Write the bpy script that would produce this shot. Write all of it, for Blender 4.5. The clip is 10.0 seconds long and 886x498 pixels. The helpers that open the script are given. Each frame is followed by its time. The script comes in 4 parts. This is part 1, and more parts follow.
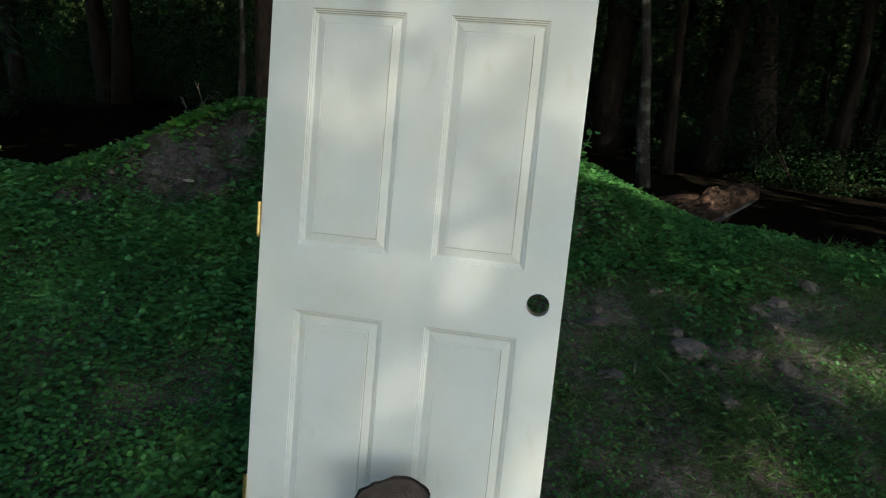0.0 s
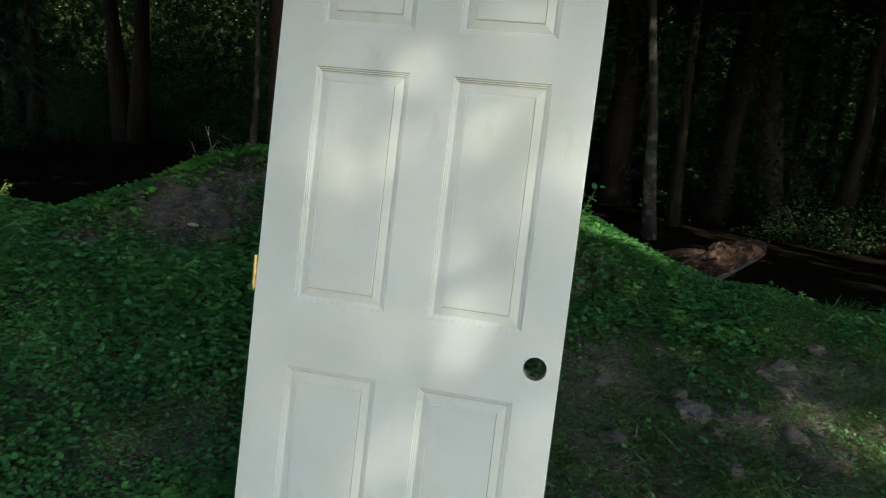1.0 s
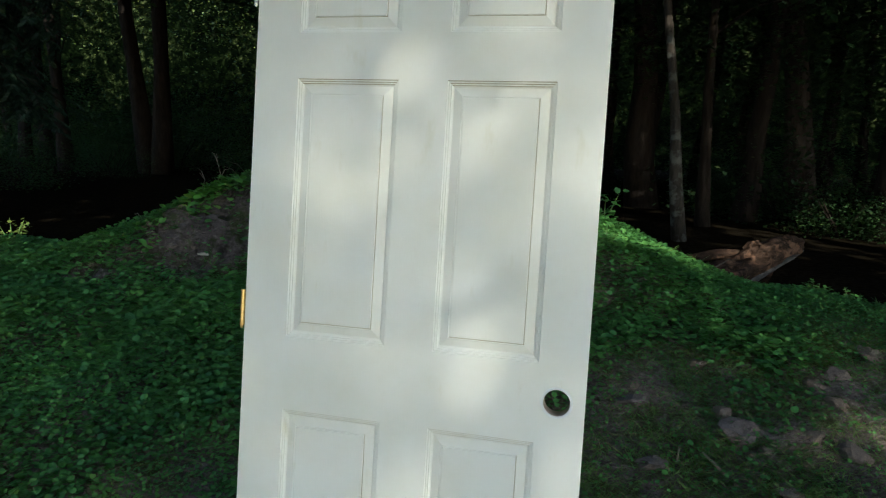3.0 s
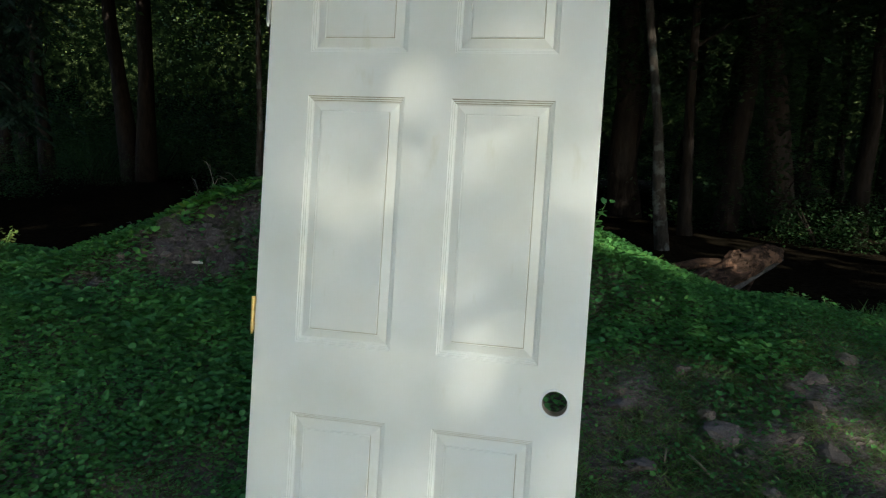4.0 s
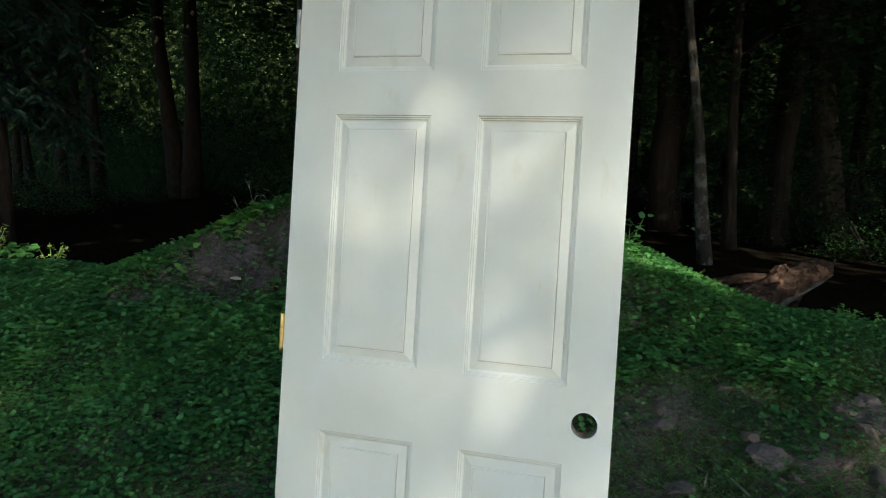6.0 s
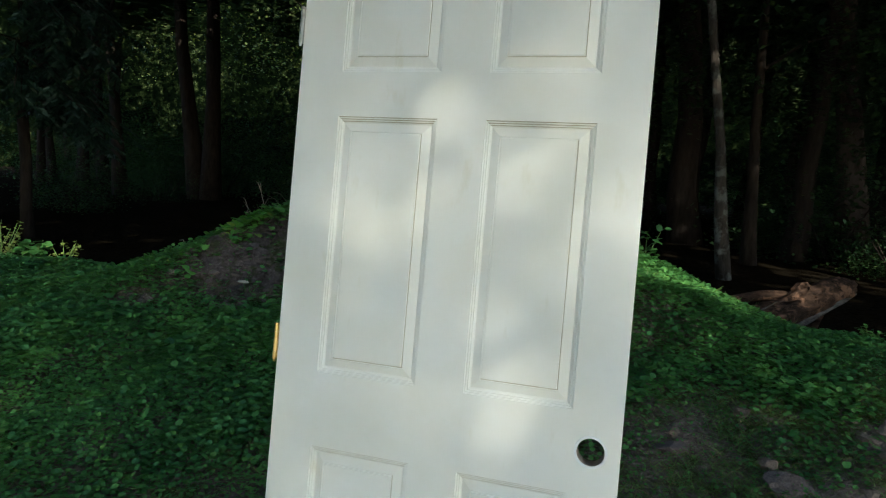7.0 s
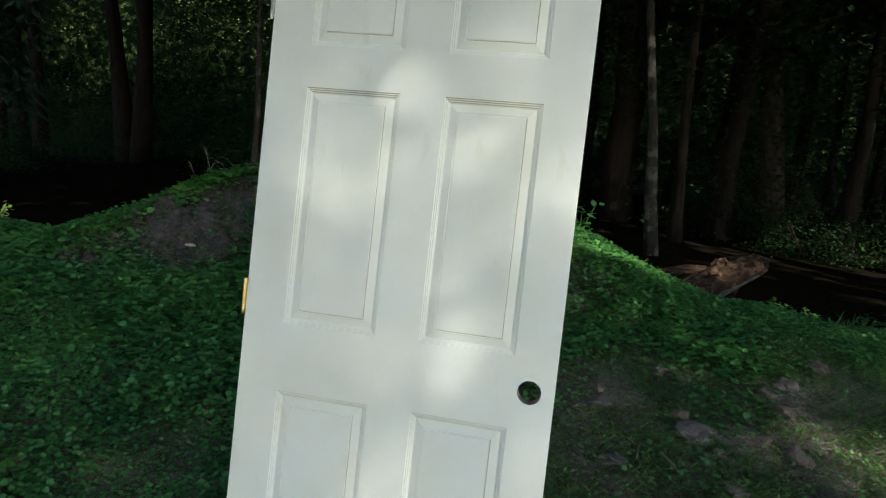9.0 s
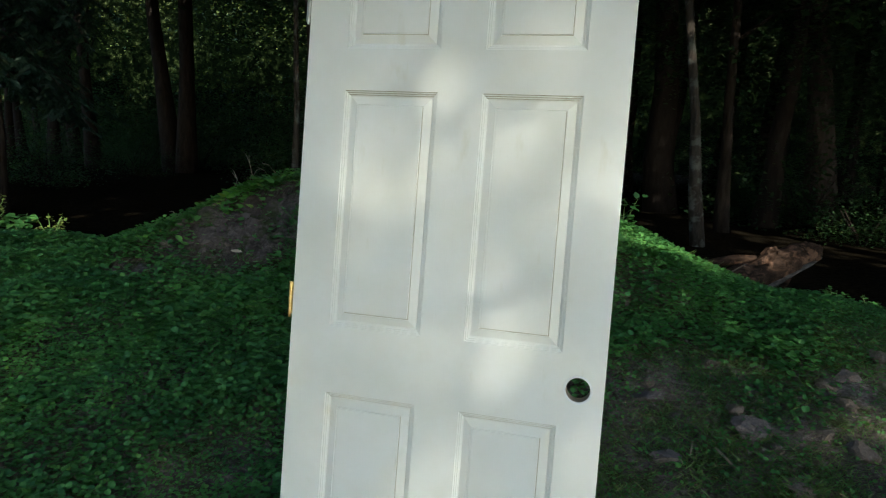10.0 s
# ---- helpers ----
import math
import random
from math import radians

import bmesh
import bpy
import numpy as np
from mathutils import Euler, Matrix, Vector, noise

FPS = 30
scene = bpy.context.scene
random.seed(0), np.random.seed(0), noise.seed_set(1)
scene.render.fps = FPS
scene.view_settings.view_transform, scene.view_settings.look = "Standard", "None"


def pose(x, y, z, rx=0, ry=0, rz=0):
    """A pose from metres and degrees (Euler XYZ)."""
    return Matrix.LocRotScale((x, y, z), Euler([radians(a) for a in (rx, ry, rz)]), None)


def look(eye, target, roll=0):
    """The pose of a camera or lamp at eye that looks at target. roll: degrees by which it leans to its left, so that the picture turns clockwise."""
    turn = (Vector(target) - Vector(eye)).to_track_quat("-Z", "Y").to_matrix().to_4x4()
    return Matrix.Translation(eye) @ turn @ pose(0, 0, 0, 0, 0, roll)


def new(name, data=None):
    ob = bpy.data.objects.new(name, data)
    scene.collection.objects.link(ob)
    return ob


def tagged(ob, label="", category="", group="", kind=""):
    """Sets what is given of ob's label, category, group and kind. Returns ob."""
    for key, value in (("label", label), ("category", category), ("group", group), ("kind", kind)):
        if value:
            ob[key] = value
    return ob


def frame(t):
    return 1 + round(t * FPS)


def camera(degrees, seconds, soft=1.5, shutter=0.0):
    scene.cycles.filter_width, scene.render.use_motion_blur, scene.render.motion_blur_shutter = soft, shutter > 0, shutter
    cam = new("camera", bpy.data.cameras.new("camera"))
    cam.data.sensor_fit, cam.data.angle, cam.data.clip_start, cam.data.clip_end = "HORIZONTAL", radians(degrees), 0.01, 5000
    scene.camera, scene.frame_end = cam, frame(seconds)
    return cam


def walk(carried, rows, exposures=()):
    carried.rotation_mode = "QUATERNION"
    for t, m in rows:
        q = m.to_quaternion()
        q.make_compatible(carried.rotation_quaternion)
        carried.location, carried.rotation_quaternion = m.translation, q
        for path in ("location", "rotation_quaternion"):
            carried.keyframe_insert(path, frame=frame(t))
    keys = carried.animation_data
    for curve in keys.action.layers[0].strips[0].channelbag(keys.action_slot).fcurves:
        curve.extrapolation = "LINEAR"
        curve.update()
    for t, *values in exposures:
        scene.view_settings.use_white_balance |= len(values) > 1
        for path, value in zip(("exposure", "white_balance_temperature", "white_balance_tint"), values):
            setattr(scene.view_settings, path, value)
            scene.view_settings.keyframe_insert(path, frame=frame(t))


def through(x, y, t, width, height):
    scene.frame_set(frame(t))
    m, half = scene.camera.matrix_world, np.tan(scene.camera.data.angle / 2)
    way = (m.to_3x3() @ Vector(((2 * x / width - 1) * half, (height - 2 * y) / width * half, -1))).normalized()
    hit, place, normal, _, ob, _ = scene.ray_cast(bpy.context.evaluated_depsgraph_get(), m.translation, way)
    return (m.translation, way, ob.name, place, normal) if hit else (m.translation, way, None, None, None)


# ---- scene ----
cam = camera(69.6, 10.0, soft=1.2)
PATH = [
    (0, (0.315, -1.489, 1.238), (0.011, 0.47, 0.974), 5.3),
    (0.5, (0.329, -1.47, 1.273), (-0.008, 0.498, 1.159), 5.8),
    (1, (0.329, -1.462, 1.272), (-0.011, 0.504, 1.144), 6.7),
    (1.5, (0.322, -1.475, 1.255), (-0.044, 0.488, 1.138), 7.6),
    (2, (0.311, -1.413, 1.269), (-0.15, 0.529, 1.155), 4.0),
    (2.5, (0.341, -1.324, 1.289), (-0.08, 0.629, 1.205), 3.6),
    (2.7, (0.355, -1.297, 1.289), (-0.074, 0.654, 1.193), 3.5),
    (3.8, (0.326, -1.344, 1.29), (-0.072, 0.614, 1.204), 3.4),
    (4, (0.324, -1.377, 1.291), (-0.056, 0.586, 1.225), 3.6),
    (4.5, (0.329, -1.475, 1.278), (-0.054, 0.487, 1.232), 2.0),
    (5, (0.336, -1.529, 1.266), (-0.066, 0.428, 1.187), 2.1),
    (5.5, (0.342, -1.494, 1.275), (-0.051, 0.465, 1.203), 3.0),
    (6, (0.348, -1.361, 1.3), (-0.154, 0.575, 1.271), 3.4),
    (6.2, (0.357, -1.316, 1.306), (-0.172, 0.613, 1.301), 4.8),
    (7.3, (0.353, -1.283, 1.306), (-0.201, 0.638, 1.291), 4.8),
    (7.5, (0.338, -1.303, 1.301), (-0.148, 0.636, 1.247), 4.5),
    (8, (0.309, -1.38, 1.28), (-0.134, 0.565, 1.132), 5.2),
    (8.5, (0.319, -1.479, 1.27), (-0.141, 0.464, 1.154), 4.7),
    (9, (0.349, -1.436, 1.285), (-0.006, 0.531, 1.208), 6.3),
    (9.5, (0.346, -1.406, 1.288), (-0.042, 0.555, 1.216), 4.9),
    (10, (0.343, -1.43, 1.284), (-0.135, 0.51, 1.191), 4.3),
]
# the path was taken square to the door, which leans back by this many degrees
DOOR_LEAN = 7.0
LEAN = pose(0, 0, 0, -DOOR_LEAN, 0, 0)
walk(cam, [(t, LEAN @ look(eye, target, roll)) for t, eye, target, roll in PATH], [(t, stops, 5450, 1) for t, stops in ((0, 1.23), (2, 1.42), (3, 1.40), (4.5, 1.33), (6, 1.46), (7.5, 1.33), (8, 1.28), (9, 1.44), (10, 1.41))])

# ---- light: a clear late-afternoon sky, the sun low behind the camera and to its right ----
TO_SUN = Vector((0.46, -0.74, 0.50)).normalized()
world = bpy.data.worlds.new("sky")
scene.world = world
world.use_nodes = True
wn = world.node_tree
sky = wn.nodes.new("ShaderNodeTexSky")
sky.sky_type, sky.sun_disc = "NISHITA", False
sky.sun_elevation = math.asin(TO_SUN.z)
sky.sun_rotation = math.atan2(TO_SUN.x, TO_SUN.y)
wn.links.new(sky.outputs[0], wn.nodes["Background"].inputs[0])
wn.nodes["Background"].inputs[1].default_value = 0.15
sun = new("sun", bpy.data.lights.new("sun", "SUN"))
sun.data.energy, sun.data.angle, sun.data.color = 4.0, radians(0.53), (1.0, 0.84, 0.64)
sun.matrix_world = look(TO_SUN * 60, (0, 0, 0))


# ---- materials ----
def ramp_mix(nt, fac, stops):
    r = nt.nodes.new("ShaderNodeValToRGB")
    while len(r.color_ramp.elements) < len(stops):
        r.color_ramp.elements.new(0.5)
    for e, (p, c) in zip(r.color_ramp.elements, stops):
        e.position, e.color = p, (*c, 1)
    nt.links.new(fac, r.inputs[0])
    return r.outputs[0]


def noise_node(nt, scale, detail=4.0, rough=0.55, stretch=None, coord="Object"):
    tc = nt.nodes.new("ShaderNodeTexCoord")
    n = nt.nodes.new("ShaderNodeTexNoise")
    n.inputs["Scale"].default_value, n.inputs["Detail"].default_value, n.inputs["Roughness"].default_value = scale, detail, rough
    src = tc.outputs[coord]
    if stretch:
        m = nt.nodes.new("ShaderNodeMapping")
        m.inputs["Scale"].default_value = stretch
        nt.links.new(src, m.inputs[0])
        src = m.outputs[0]
    nt.links.new(src, n.inputs["Vector"])
    return n.outputs["Fac"]


def mix_colour(nt, fac, a, b, mode="MIX"):
    m = nt.nodes.new("ShaderNodeMix")
    m.data_type, m.blend_type = "RGBA", mode
    for sock, v in ((m.inputs["Factor"], fac), (m.inputs["A"], a), (m.inputs["B"], b)):
        if hasattr(v, "links"):
            nt.links.new(v, sock)
        elif isinstance(v, tuple):
            sock.default_value = (*v, 1)
        else:
            sock.default_value = v
    return m.outputs["Result"]


def bump(nt, bsdf, height, strength, distance):
    b = nt.nodes.new("ShaderNodeBump")
    b.inputs["Strength"].default_value, b.inputs["Distance"].default_value = strength, distance
    nt.links.new(height, b.inputs["Height"])
    nt.links.new(b.outputs[0], bsdf.inputs["Normal"])


def material(name, roughness=0.7, metallic=0.0, specular=0.5):
    m = bpy.data.materials.new(name)
    m.use_nodes = True
    b = m.node_tree.nodes["Principled BSDF"]
    b.inputs["Roughness"].default_value, b.inputs["Metallic"].default_value = roughness, metallic
    b.inputs["Specular IOR Level"].default_value = specular
    return m, m.node_tree, b


def leaf_material(name, dark, light, yellow, through=0.25, roughness=0.45):
    """Leaves that differ one by one, let some light through and shine a little."""
    m, nt, b = material(name, roughness, specular=0.35)
    g = nt.nodes.new("ShaderNodeNewGeometry")
    island = ramp_mix(nt, g.outputs["Random Per Island"], [(0.0, dark), (0.6, light), (0.93, light), (1.0, yellow)])
    patch = ramp_mix(nt, noise_node(nt, 1.7, 3), [(0.3, (0.62, 0.7, 0.7)), (0.7, (1.15, 1.1, 0.95))])
    col = mix_colour(nt, 1.0, island, patch, "MULTIPLY")
    nt.links.new(col, b.inputs["Base Color"])
    tr = nt.nodes.new("ShaderNodeBsdfTranslucent")
    nt.links.new(mix_colour(nt, 1.0, col, (1.2, 1.25, 0.6), "MULTIPLY"), tr.inputs[0])
    mx = nt.nodes.new("ShaderNodeMixShader")
    mx.inputs[0].default_value = through
    nt.links.new(b.outputs[0], mx.inputs[1])
    nt.links.new(tr.outputs[0], mx.inputs[2])
    nt.links.new(mx.outputs[0], nt.nodes["Material Output"].inputs[0])
    return m


def soil_material():
    m, nt, b = material("soil", 0.95, specular=0.0)
    fine = noise_node(nt, 38, 6, 0.7)
    c = ramp_mix(nt, fine, [(0.3, (0.075, 0.062, 0.058)), (0.55, (0.175, 0.150, 0.142)), (0.75, (0.30, 0.268, 0.255))])
    damp = ramp_mix(nt, noise_node(nt, 2.3, 5), [(0.35, (0.6, 0.55, 0.55)), (0.65, (1.1, 1.05, 1.0))])
    c = mix_colour(nt, 1.0, c, damp, "MULTIPLY")
    thatch = ramp_mix(nt, noise_node(nt, 9, 5, 0.65), [(0.5, (0, 0, 0)), (0.62, (1, 1, 1))])
    c = mix_colour(nt, thatch, c, (0.07, 0.075, 0.035))
    # fallen leaves under the trees beyond the crest, darkened to hold the wood's shade
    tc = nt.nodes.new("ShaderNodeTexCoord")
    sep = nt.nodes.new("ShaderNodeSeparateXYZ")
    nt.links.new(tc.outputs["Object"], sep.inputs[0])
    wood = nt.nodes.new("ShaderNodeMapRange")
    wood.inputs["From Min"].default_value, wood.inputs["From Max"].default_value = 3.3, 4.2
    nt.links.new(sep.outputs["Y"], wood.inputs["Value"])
    litter_in_shade = ramp_mix(nt, noise_node(nt, 14, 6, 0.7), [(0.35, (0.007, 0.006, 0.004)), (0.7, (0.026, 0.020, 0.013))])
    c = mix_colour(nt, wood.outputs[0], c, litter_in_shade)
    nt.links.new(c, b.inputs["Base Color"])
    relief = nt.nodes.new("ShaderNodeMath")
    relief.operation = "MULTIPLY_ADD"
    relief.inputs[1].default_value = 2.5
    nt.links.new(noise_node(nt, 11, 5, 0.7, (0.8, 1.3, 2.2)), relief.inputs[0])
    nt.links.new(fine, relief.inputs[2])
    bump(nt, b, relief.outputs[0], 1.0, 0.028)
    return m


def paint_material():
    """White door paint over an embossed wood grain, a little yellowed and grubby."""
    m, nt, b = material("door_paint", 0.42, specular=0.4)
    stain = ramp_mix(nt, noise_node(nt, 3.1, 5, 0.6), [(0.35, (0.79, 0.772, 0.68)), (0.6, (0.84, 0.831, 0.773))])
    smudge = ramp_mix(nt, noise_node(nt, 17, 4, 0.6, (1, 1, 0.35)), [(0.62, (1, 1, 1)), (0.78, (0.9, 0.88, 0.8))])
    nt.links.new(mix_colour(nt, 1.0, stain, smudge, "MULTIPLY"), b.inputs["Base Color"])
    grain = noise_node(nt, 60, 5, 0.6, (6, 1, 0.28))
    bump(nt, b, grain, 0.09, 0.003)
    return m


def bark_material(name, dark, light, scale=14, pale=None, along=(1, 1, 0.25)):
    m, nt, b = material(name, 0.92, specular=0.05)
    f = noise_node(nt, scale, 6, 0.65, along)
    c = ramp_mix(nt, f, [(0.3, dark), (0.68, light)])
    if pale:
        c = mix_colour(nt, ramp_mix(nt, noise_node(nt, 5, 4, 0.6), [(0.52, (0, 0, 0)), (0.62, (1, 1, 1))]), c, pale)
    nt.links.new(c, b.inputs["Base Color"])
    bump(nt, b, f, 0.9, 0.03)
    return m


def stone_material(name, dark, light):
    m, nt, b = material(name, 0.88, specular=0.25)
    oi = nt.nodes.new("ShaderNodeObjectInfo")
    c = ramp_mix(nt, noise_node(nt, 24, 6, 0.65), [(0.3, dark), (0.7, light)])
    tone = ramp_mix(nt, oi.outputs["Random"], [(0.0, (0.75, 0.75, 0.78)), (1.0, (1.2, 1.12, 1.02))])
    nt.links.new(mix_colour(nt, 1.0, c, tone, "MULTIPLY"), b.inputs["Base Color"])
    bump(nt, b, noise_node(nt, 45, 5, 0.7), 0.7, 0.012)
    return m


def plain_material(name, dark, light, roughness=0.6, metallic=0.0, scale=30):
    m, nt, b = material(name, roughness, metallic)
    f = noise_node(nt, scale, 4)
    nt.links.new(ramp_mix(nt, f, [(0.3, dark), (0.7, light)]), b.inputs["Base Color"])
    bump(nt, b, f, 0.2, 0.003)
    return m


def cut_wood_material():
    """The sawn end of a log: growth rings, checks and weathering."""
    m, nt, b = material("cut_wood", 0.85, specular=0.2)
    tc = nt.nodes.new("ShaderNodeTexCoord")
    w = nt.nodes.new("ShaderNodeTexWave")
    w.wave_type, w.rings_direction = "RINGS", "Z"
    w.inputs["Scale"].default_value, w.inputs["Distortion"].default_value, w.inputs["Detail"].default_value = 34, 5, 4
    nt.links.new(tc.outputs["Object"], w.inputs["Vector"])
    c = ramp_mix(nt, w.outputs["Fac"], [(0.2, (0.165, 0.115, 0.08)), (0.8, (0.20, 0.14, 0.098))])
    c = mix_colour(nt, 1.0, c, ramp_mix(nt, noise_node(nt, 20, 5), [(0.3, (0.55, 0.52, 0.5)), (0.7, (1.1, 1.05, 1))]), "MULTIPLY")
    nt.links.new(c, b.inputs["Base Color"])
    bump(nt, b, w.outputs["Fac"], 0.3, 0.003)
    return m


SOIL = soil_material()
PAINT = paint_material()
COVER = leaf_material("ground_cover_leaf", (0.050, 0.135, 0.036), (0.100, 0.240, 0.058), (0.14, 0.26, 0.06), 0.2)
VINE = leaf_material("vine_leaf", (0.055, 0.15, 0.03), (0.12, 0.27, 0.05), (0.24, 0.30, 0.07), 0.25)
SMALL = leaf_material("small_weed_leaf", (0.042, 0.118, 0.030), (0.084, 0.205, 0.048), (0.13, 0.22, 0.055), 0.2)
GRASS = leaf_material("grass_blade", (0.052, 0.10, 0.025), (0.11, 0.175, 0.045), (0.24, 0.21, 0.10), 0.2, 0.5)
STRAW = leaf_material("dry_grass_blade", (0.10, 0.075, 0.045), (0.21, 0.165, 0.10), (0.34, 0.28, 0.18), 0.15, 0.6)
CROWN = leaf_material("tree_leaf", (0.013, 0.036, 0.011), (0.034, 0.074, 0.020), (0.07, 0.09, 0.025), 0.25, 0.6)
# far leaves paled towards yellow, so the colour itself gives sunlit highlights
FAR = leaf_material("far_leaf_glints", (0.02, 0.04, 0.01), (0.20, 0.24, 0.07), (0.42, 0.42, 0.17), 0.35)
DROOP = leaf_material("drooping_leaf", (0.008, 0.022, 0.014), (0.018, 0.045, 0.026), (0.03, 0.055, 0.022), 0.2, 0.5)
YELLOW = leaf_material("sunny_weed_leaf", (0.12, 0.17, 0.04), (0.22, 0.26, 0.07), (0.30, 0.30, 0.12), 0.3)
# set far below real bark, so trunks carry the wood's deep shade
BARK = bark_material("shade_dark_bark", (0.009, 0.007, 0.0055), (0.032, 0.024, 0.019))
PALE_BARK = bark_material("lichened_bark", (0.022, 0.018, 0.015), (0.055, 0.046, 0.037), 22, (0.10, 0.10, 0.088))
RED_BARK = bark_material("reddish_bark", (0.018, 0.013, 0.010), (0.065, 0.048, 0.038), 12)
DEAD_WOOD = bark_material("dead_wood", (0.008, 0.0055, 0.004), (0.062, 0.038, 0.026), 24, (0.15, 0.085, 0.053), (0.35, 0.35, 1))
SPLIT_WOOD = bark_material("split_wood", (0.02, 0.017, 0.015), (0.12, 0.108, 0.10), 26, None, (0.3, 0.3, 1))
ROOT = plain_material("dark_rootlet", (0.02, 0.014, 0.010), (0.06, 0.045, 0.035), 0.95)
CUT = cut_wood_material()
STONE = stone_material("field_stone", (0.085, 0.066, 0.054), (0.215, 0.175, 0.145))
CLOD = stone_material("soil_clod", (0.09, 0.072, 0.064), (0.22, 0.18, 0.162))
TWIG = plain_material("dry_twig", (0.16, 0.12, 0.09), (0.34, 0.27, 0.20), 0.85)
CHIP = plain_material("pale_wood", (0.36, 0.30, 0.22), (0.55, 0.47, 0.36), 0.8)
BRASS = plain_material("brass", (0.60, 0.42, 0.14), (0.78, 0.58, 0.24), 0.28, 1.0, 60)
STEEL = plain_material("tarnished_steel", (0.45, 0.42, 0.36), (0.62, 0.58, 0.5), 0.35, 1.0, 60)
GRIME = plain_material("grimy_paint", (0.42, 0.36, 0.24), (0.62, 0.57, 0.45), 0.6, 0.0, 40)
CLEAN = plain_material("clean_paint", (0.82, 0.82, 0.79), (0.88, 0.88, 0.86), 0.45)
BORE = plain_material("raw_fibreboard", (0.34, 0.27, 0.21), (0.50, 0.42, 0.34), 0.95)


# ---- mesh helpers ----
def from_arrays(name, verts, faces, mat, smooth_faces=False):
    me = bpy.data.meshes.new(name)
    me.from_pydata([tuple(v) for v in verts] if not isinstance(verts, np.ndarray) else verts, [], faces)
    if mat:
        me.materials.append(mat)
    if smooth_faces:
        me.polygons.foreach_set("use_smooth", np.ones(len(me.polygons), bool))
    me.update()
    return me


def part(name, data, mat, parent, label=""):
    """Links a bmesh or a mesh as one mesh object under a thing or a part."""
    if isinstance(data, bmesh.types.BMesh):
        bm, data = data, bpy.data.meshes.new(name)
        bm.to_mesh(data)
        bm.free()
        data.materials.append(mat)
    ob = new(name, data)
    ob.parent = parent
    return tagged(ob, label) if label else ob


def thing(name, label, category, at=None, group="", kind=""):
    ob = new(name)
    ob.empty_display_size = 0.1
    if at is not None:
        ob.matrix_world = at if isinstance(at, Matrix) else Matrix.Translation(at)
    return tagged(ob, label, category, group, kind)


LEAF_ROUND = np.array([(0, 0, 0), (0.22, 0.40, 0.05), (0.62, 0.46, 0.06), (1, 0, -0.06), (0.62, -0.46, 0.06), (0.22, -0.40, 0.05)])
LEAF_KIDNEY = np.array([(0.10, 0, 0), (0, 0.30, 0.05), (0.36, 0.52, 0.09), (0.80, 0.38, 0.06), (1, 0, -0.03), (0.80, -0.38, 0.06), (0.36, -0.52, 0.09), (0, -0.30, 0.05)])
LEAF_LONG = np.array([(0, 0, 0), (0.30, 0.20, 0.04), (0.68, 0.17, 0.02), (1, 0, -0.12), (0.68, -0.17, 0.02), (0.30, -0.20, 0.04)])
LEAF_KITE = np.array([(0, 0, 0), (0.45, 0.42, 0.05), (1, 0, -0.05), (0.45, -0.42, 0.05)])
LEAF_FACES = np.array([(0, 3, 2, 1), (0, 5, 4, 3)])
BLADE = np.array([(0, 0.035, 0), (0, -0.035, 0), (0.55, -0.025, 0.0), (0.55, 0.025, 0.0), (1, 0, -0.16)])


def leaves(name, rng, at, size, tilt, mat, shape=LEAF_ROUND, lean=None):
    """A mesh of one leaf for each place: heading at random, tilted up to tilt radians off level (or along lean, unit vectors)."""
    n = len(at)
    head = rng.uniform(0, 2 * np.pi, n)
    if lean is None:
        pitch = rng.normal(0, tilt, n)
        x = np.stack([np.cos(head) * np.cos(pitch), np.sin(head) * np.cos(pitch), np.sin(pitch)], 1)
    else:
        x = lean
    side = np.stack([-np.sin(head), np.cos(head), rng.normal(0, tilt * 0.7, n)], 1)
    z = np.cross(x, side)
    z /= np.linalg.norm(z, axis=1)[:, None] + 1e-9
    z[z[:, 2] < 0] *= -1
    y = np.cross(z, x)
    s = np.asarray(size)[:, None, None]
    v = (x[:, None, :] * shape[None, :, 0:1] + y[:, None, :] * shape[None, :, 1:2] + z[:, None, :] * shape[None, :, 2:3]) * s + at[:, None, :]
    k = len(shape)
    off = (np.arange(n) * k)[:, None, None]
    if k == 8:
        faces = (np.array([(0, 4, 3, 2, 1), (0, 7, 6, 5, 4)])[None] + off).reshape(-1, 5)
    elif k == 4:
        faces = (np.array([(0, 3, 2, 1)])[None] + off).reshape(-1, 4)
    elif k == 6:
        faces = (LEAF_FACES[None] + off).reshape(-1, 4)
    else:
        quads = (np.array([(0, 1, 2, 3)])[None] + off).reshape(-1, 4)
        tips = (np.array([(3, 2, 4)])[None] + off).reshape(-1, 3)
        faces = quads.tolist() + tips.tolist()
    return from_arrays(name, v.reshape(-1, 3), faces, mat)


def tube(points, radii, sides=9, rough=0.08, seed=0, cap=True):
    """A tapered, uneven limb along the points: vertices and faces."""
    pts = [Vector(p) for p in points]
    rnd = random.Random(seed)
    verts, faces = [], []
    for i, (p, r) in enumerate(zip(pts, radii)):
        d = (pts[min(i + 1, len(pts) - 1)] - pts[max(i - 1, 0)]).normalized()
        a = d.orthogonal().normalized() if abs(d.z) < 0.9 else Vector((1, 0, 0))
        a = (a - d * a.dot(d)).normalized()
        b = d.cross(a)
        for k in range(sides):
            t = 2 * math.pi * k / sides
            q = r * (1 + rnd.uniform(-rough, rough))
            verts.append(p + a * math.cos(t) * q + b * math.sin(t) * q)
        if i:
            o = i * sides
            for k in range(sides):
                faces.append((o - sides + k, o - sides + (k + 1) % sides, o + (k + 1) % sides, o + k))
    if cap:
        faces.append(tuple(range(sides - 1, -1, -1)))
        faces.append(tuple(range(len(verts) - sides, len(verts))))
    return verts, faces


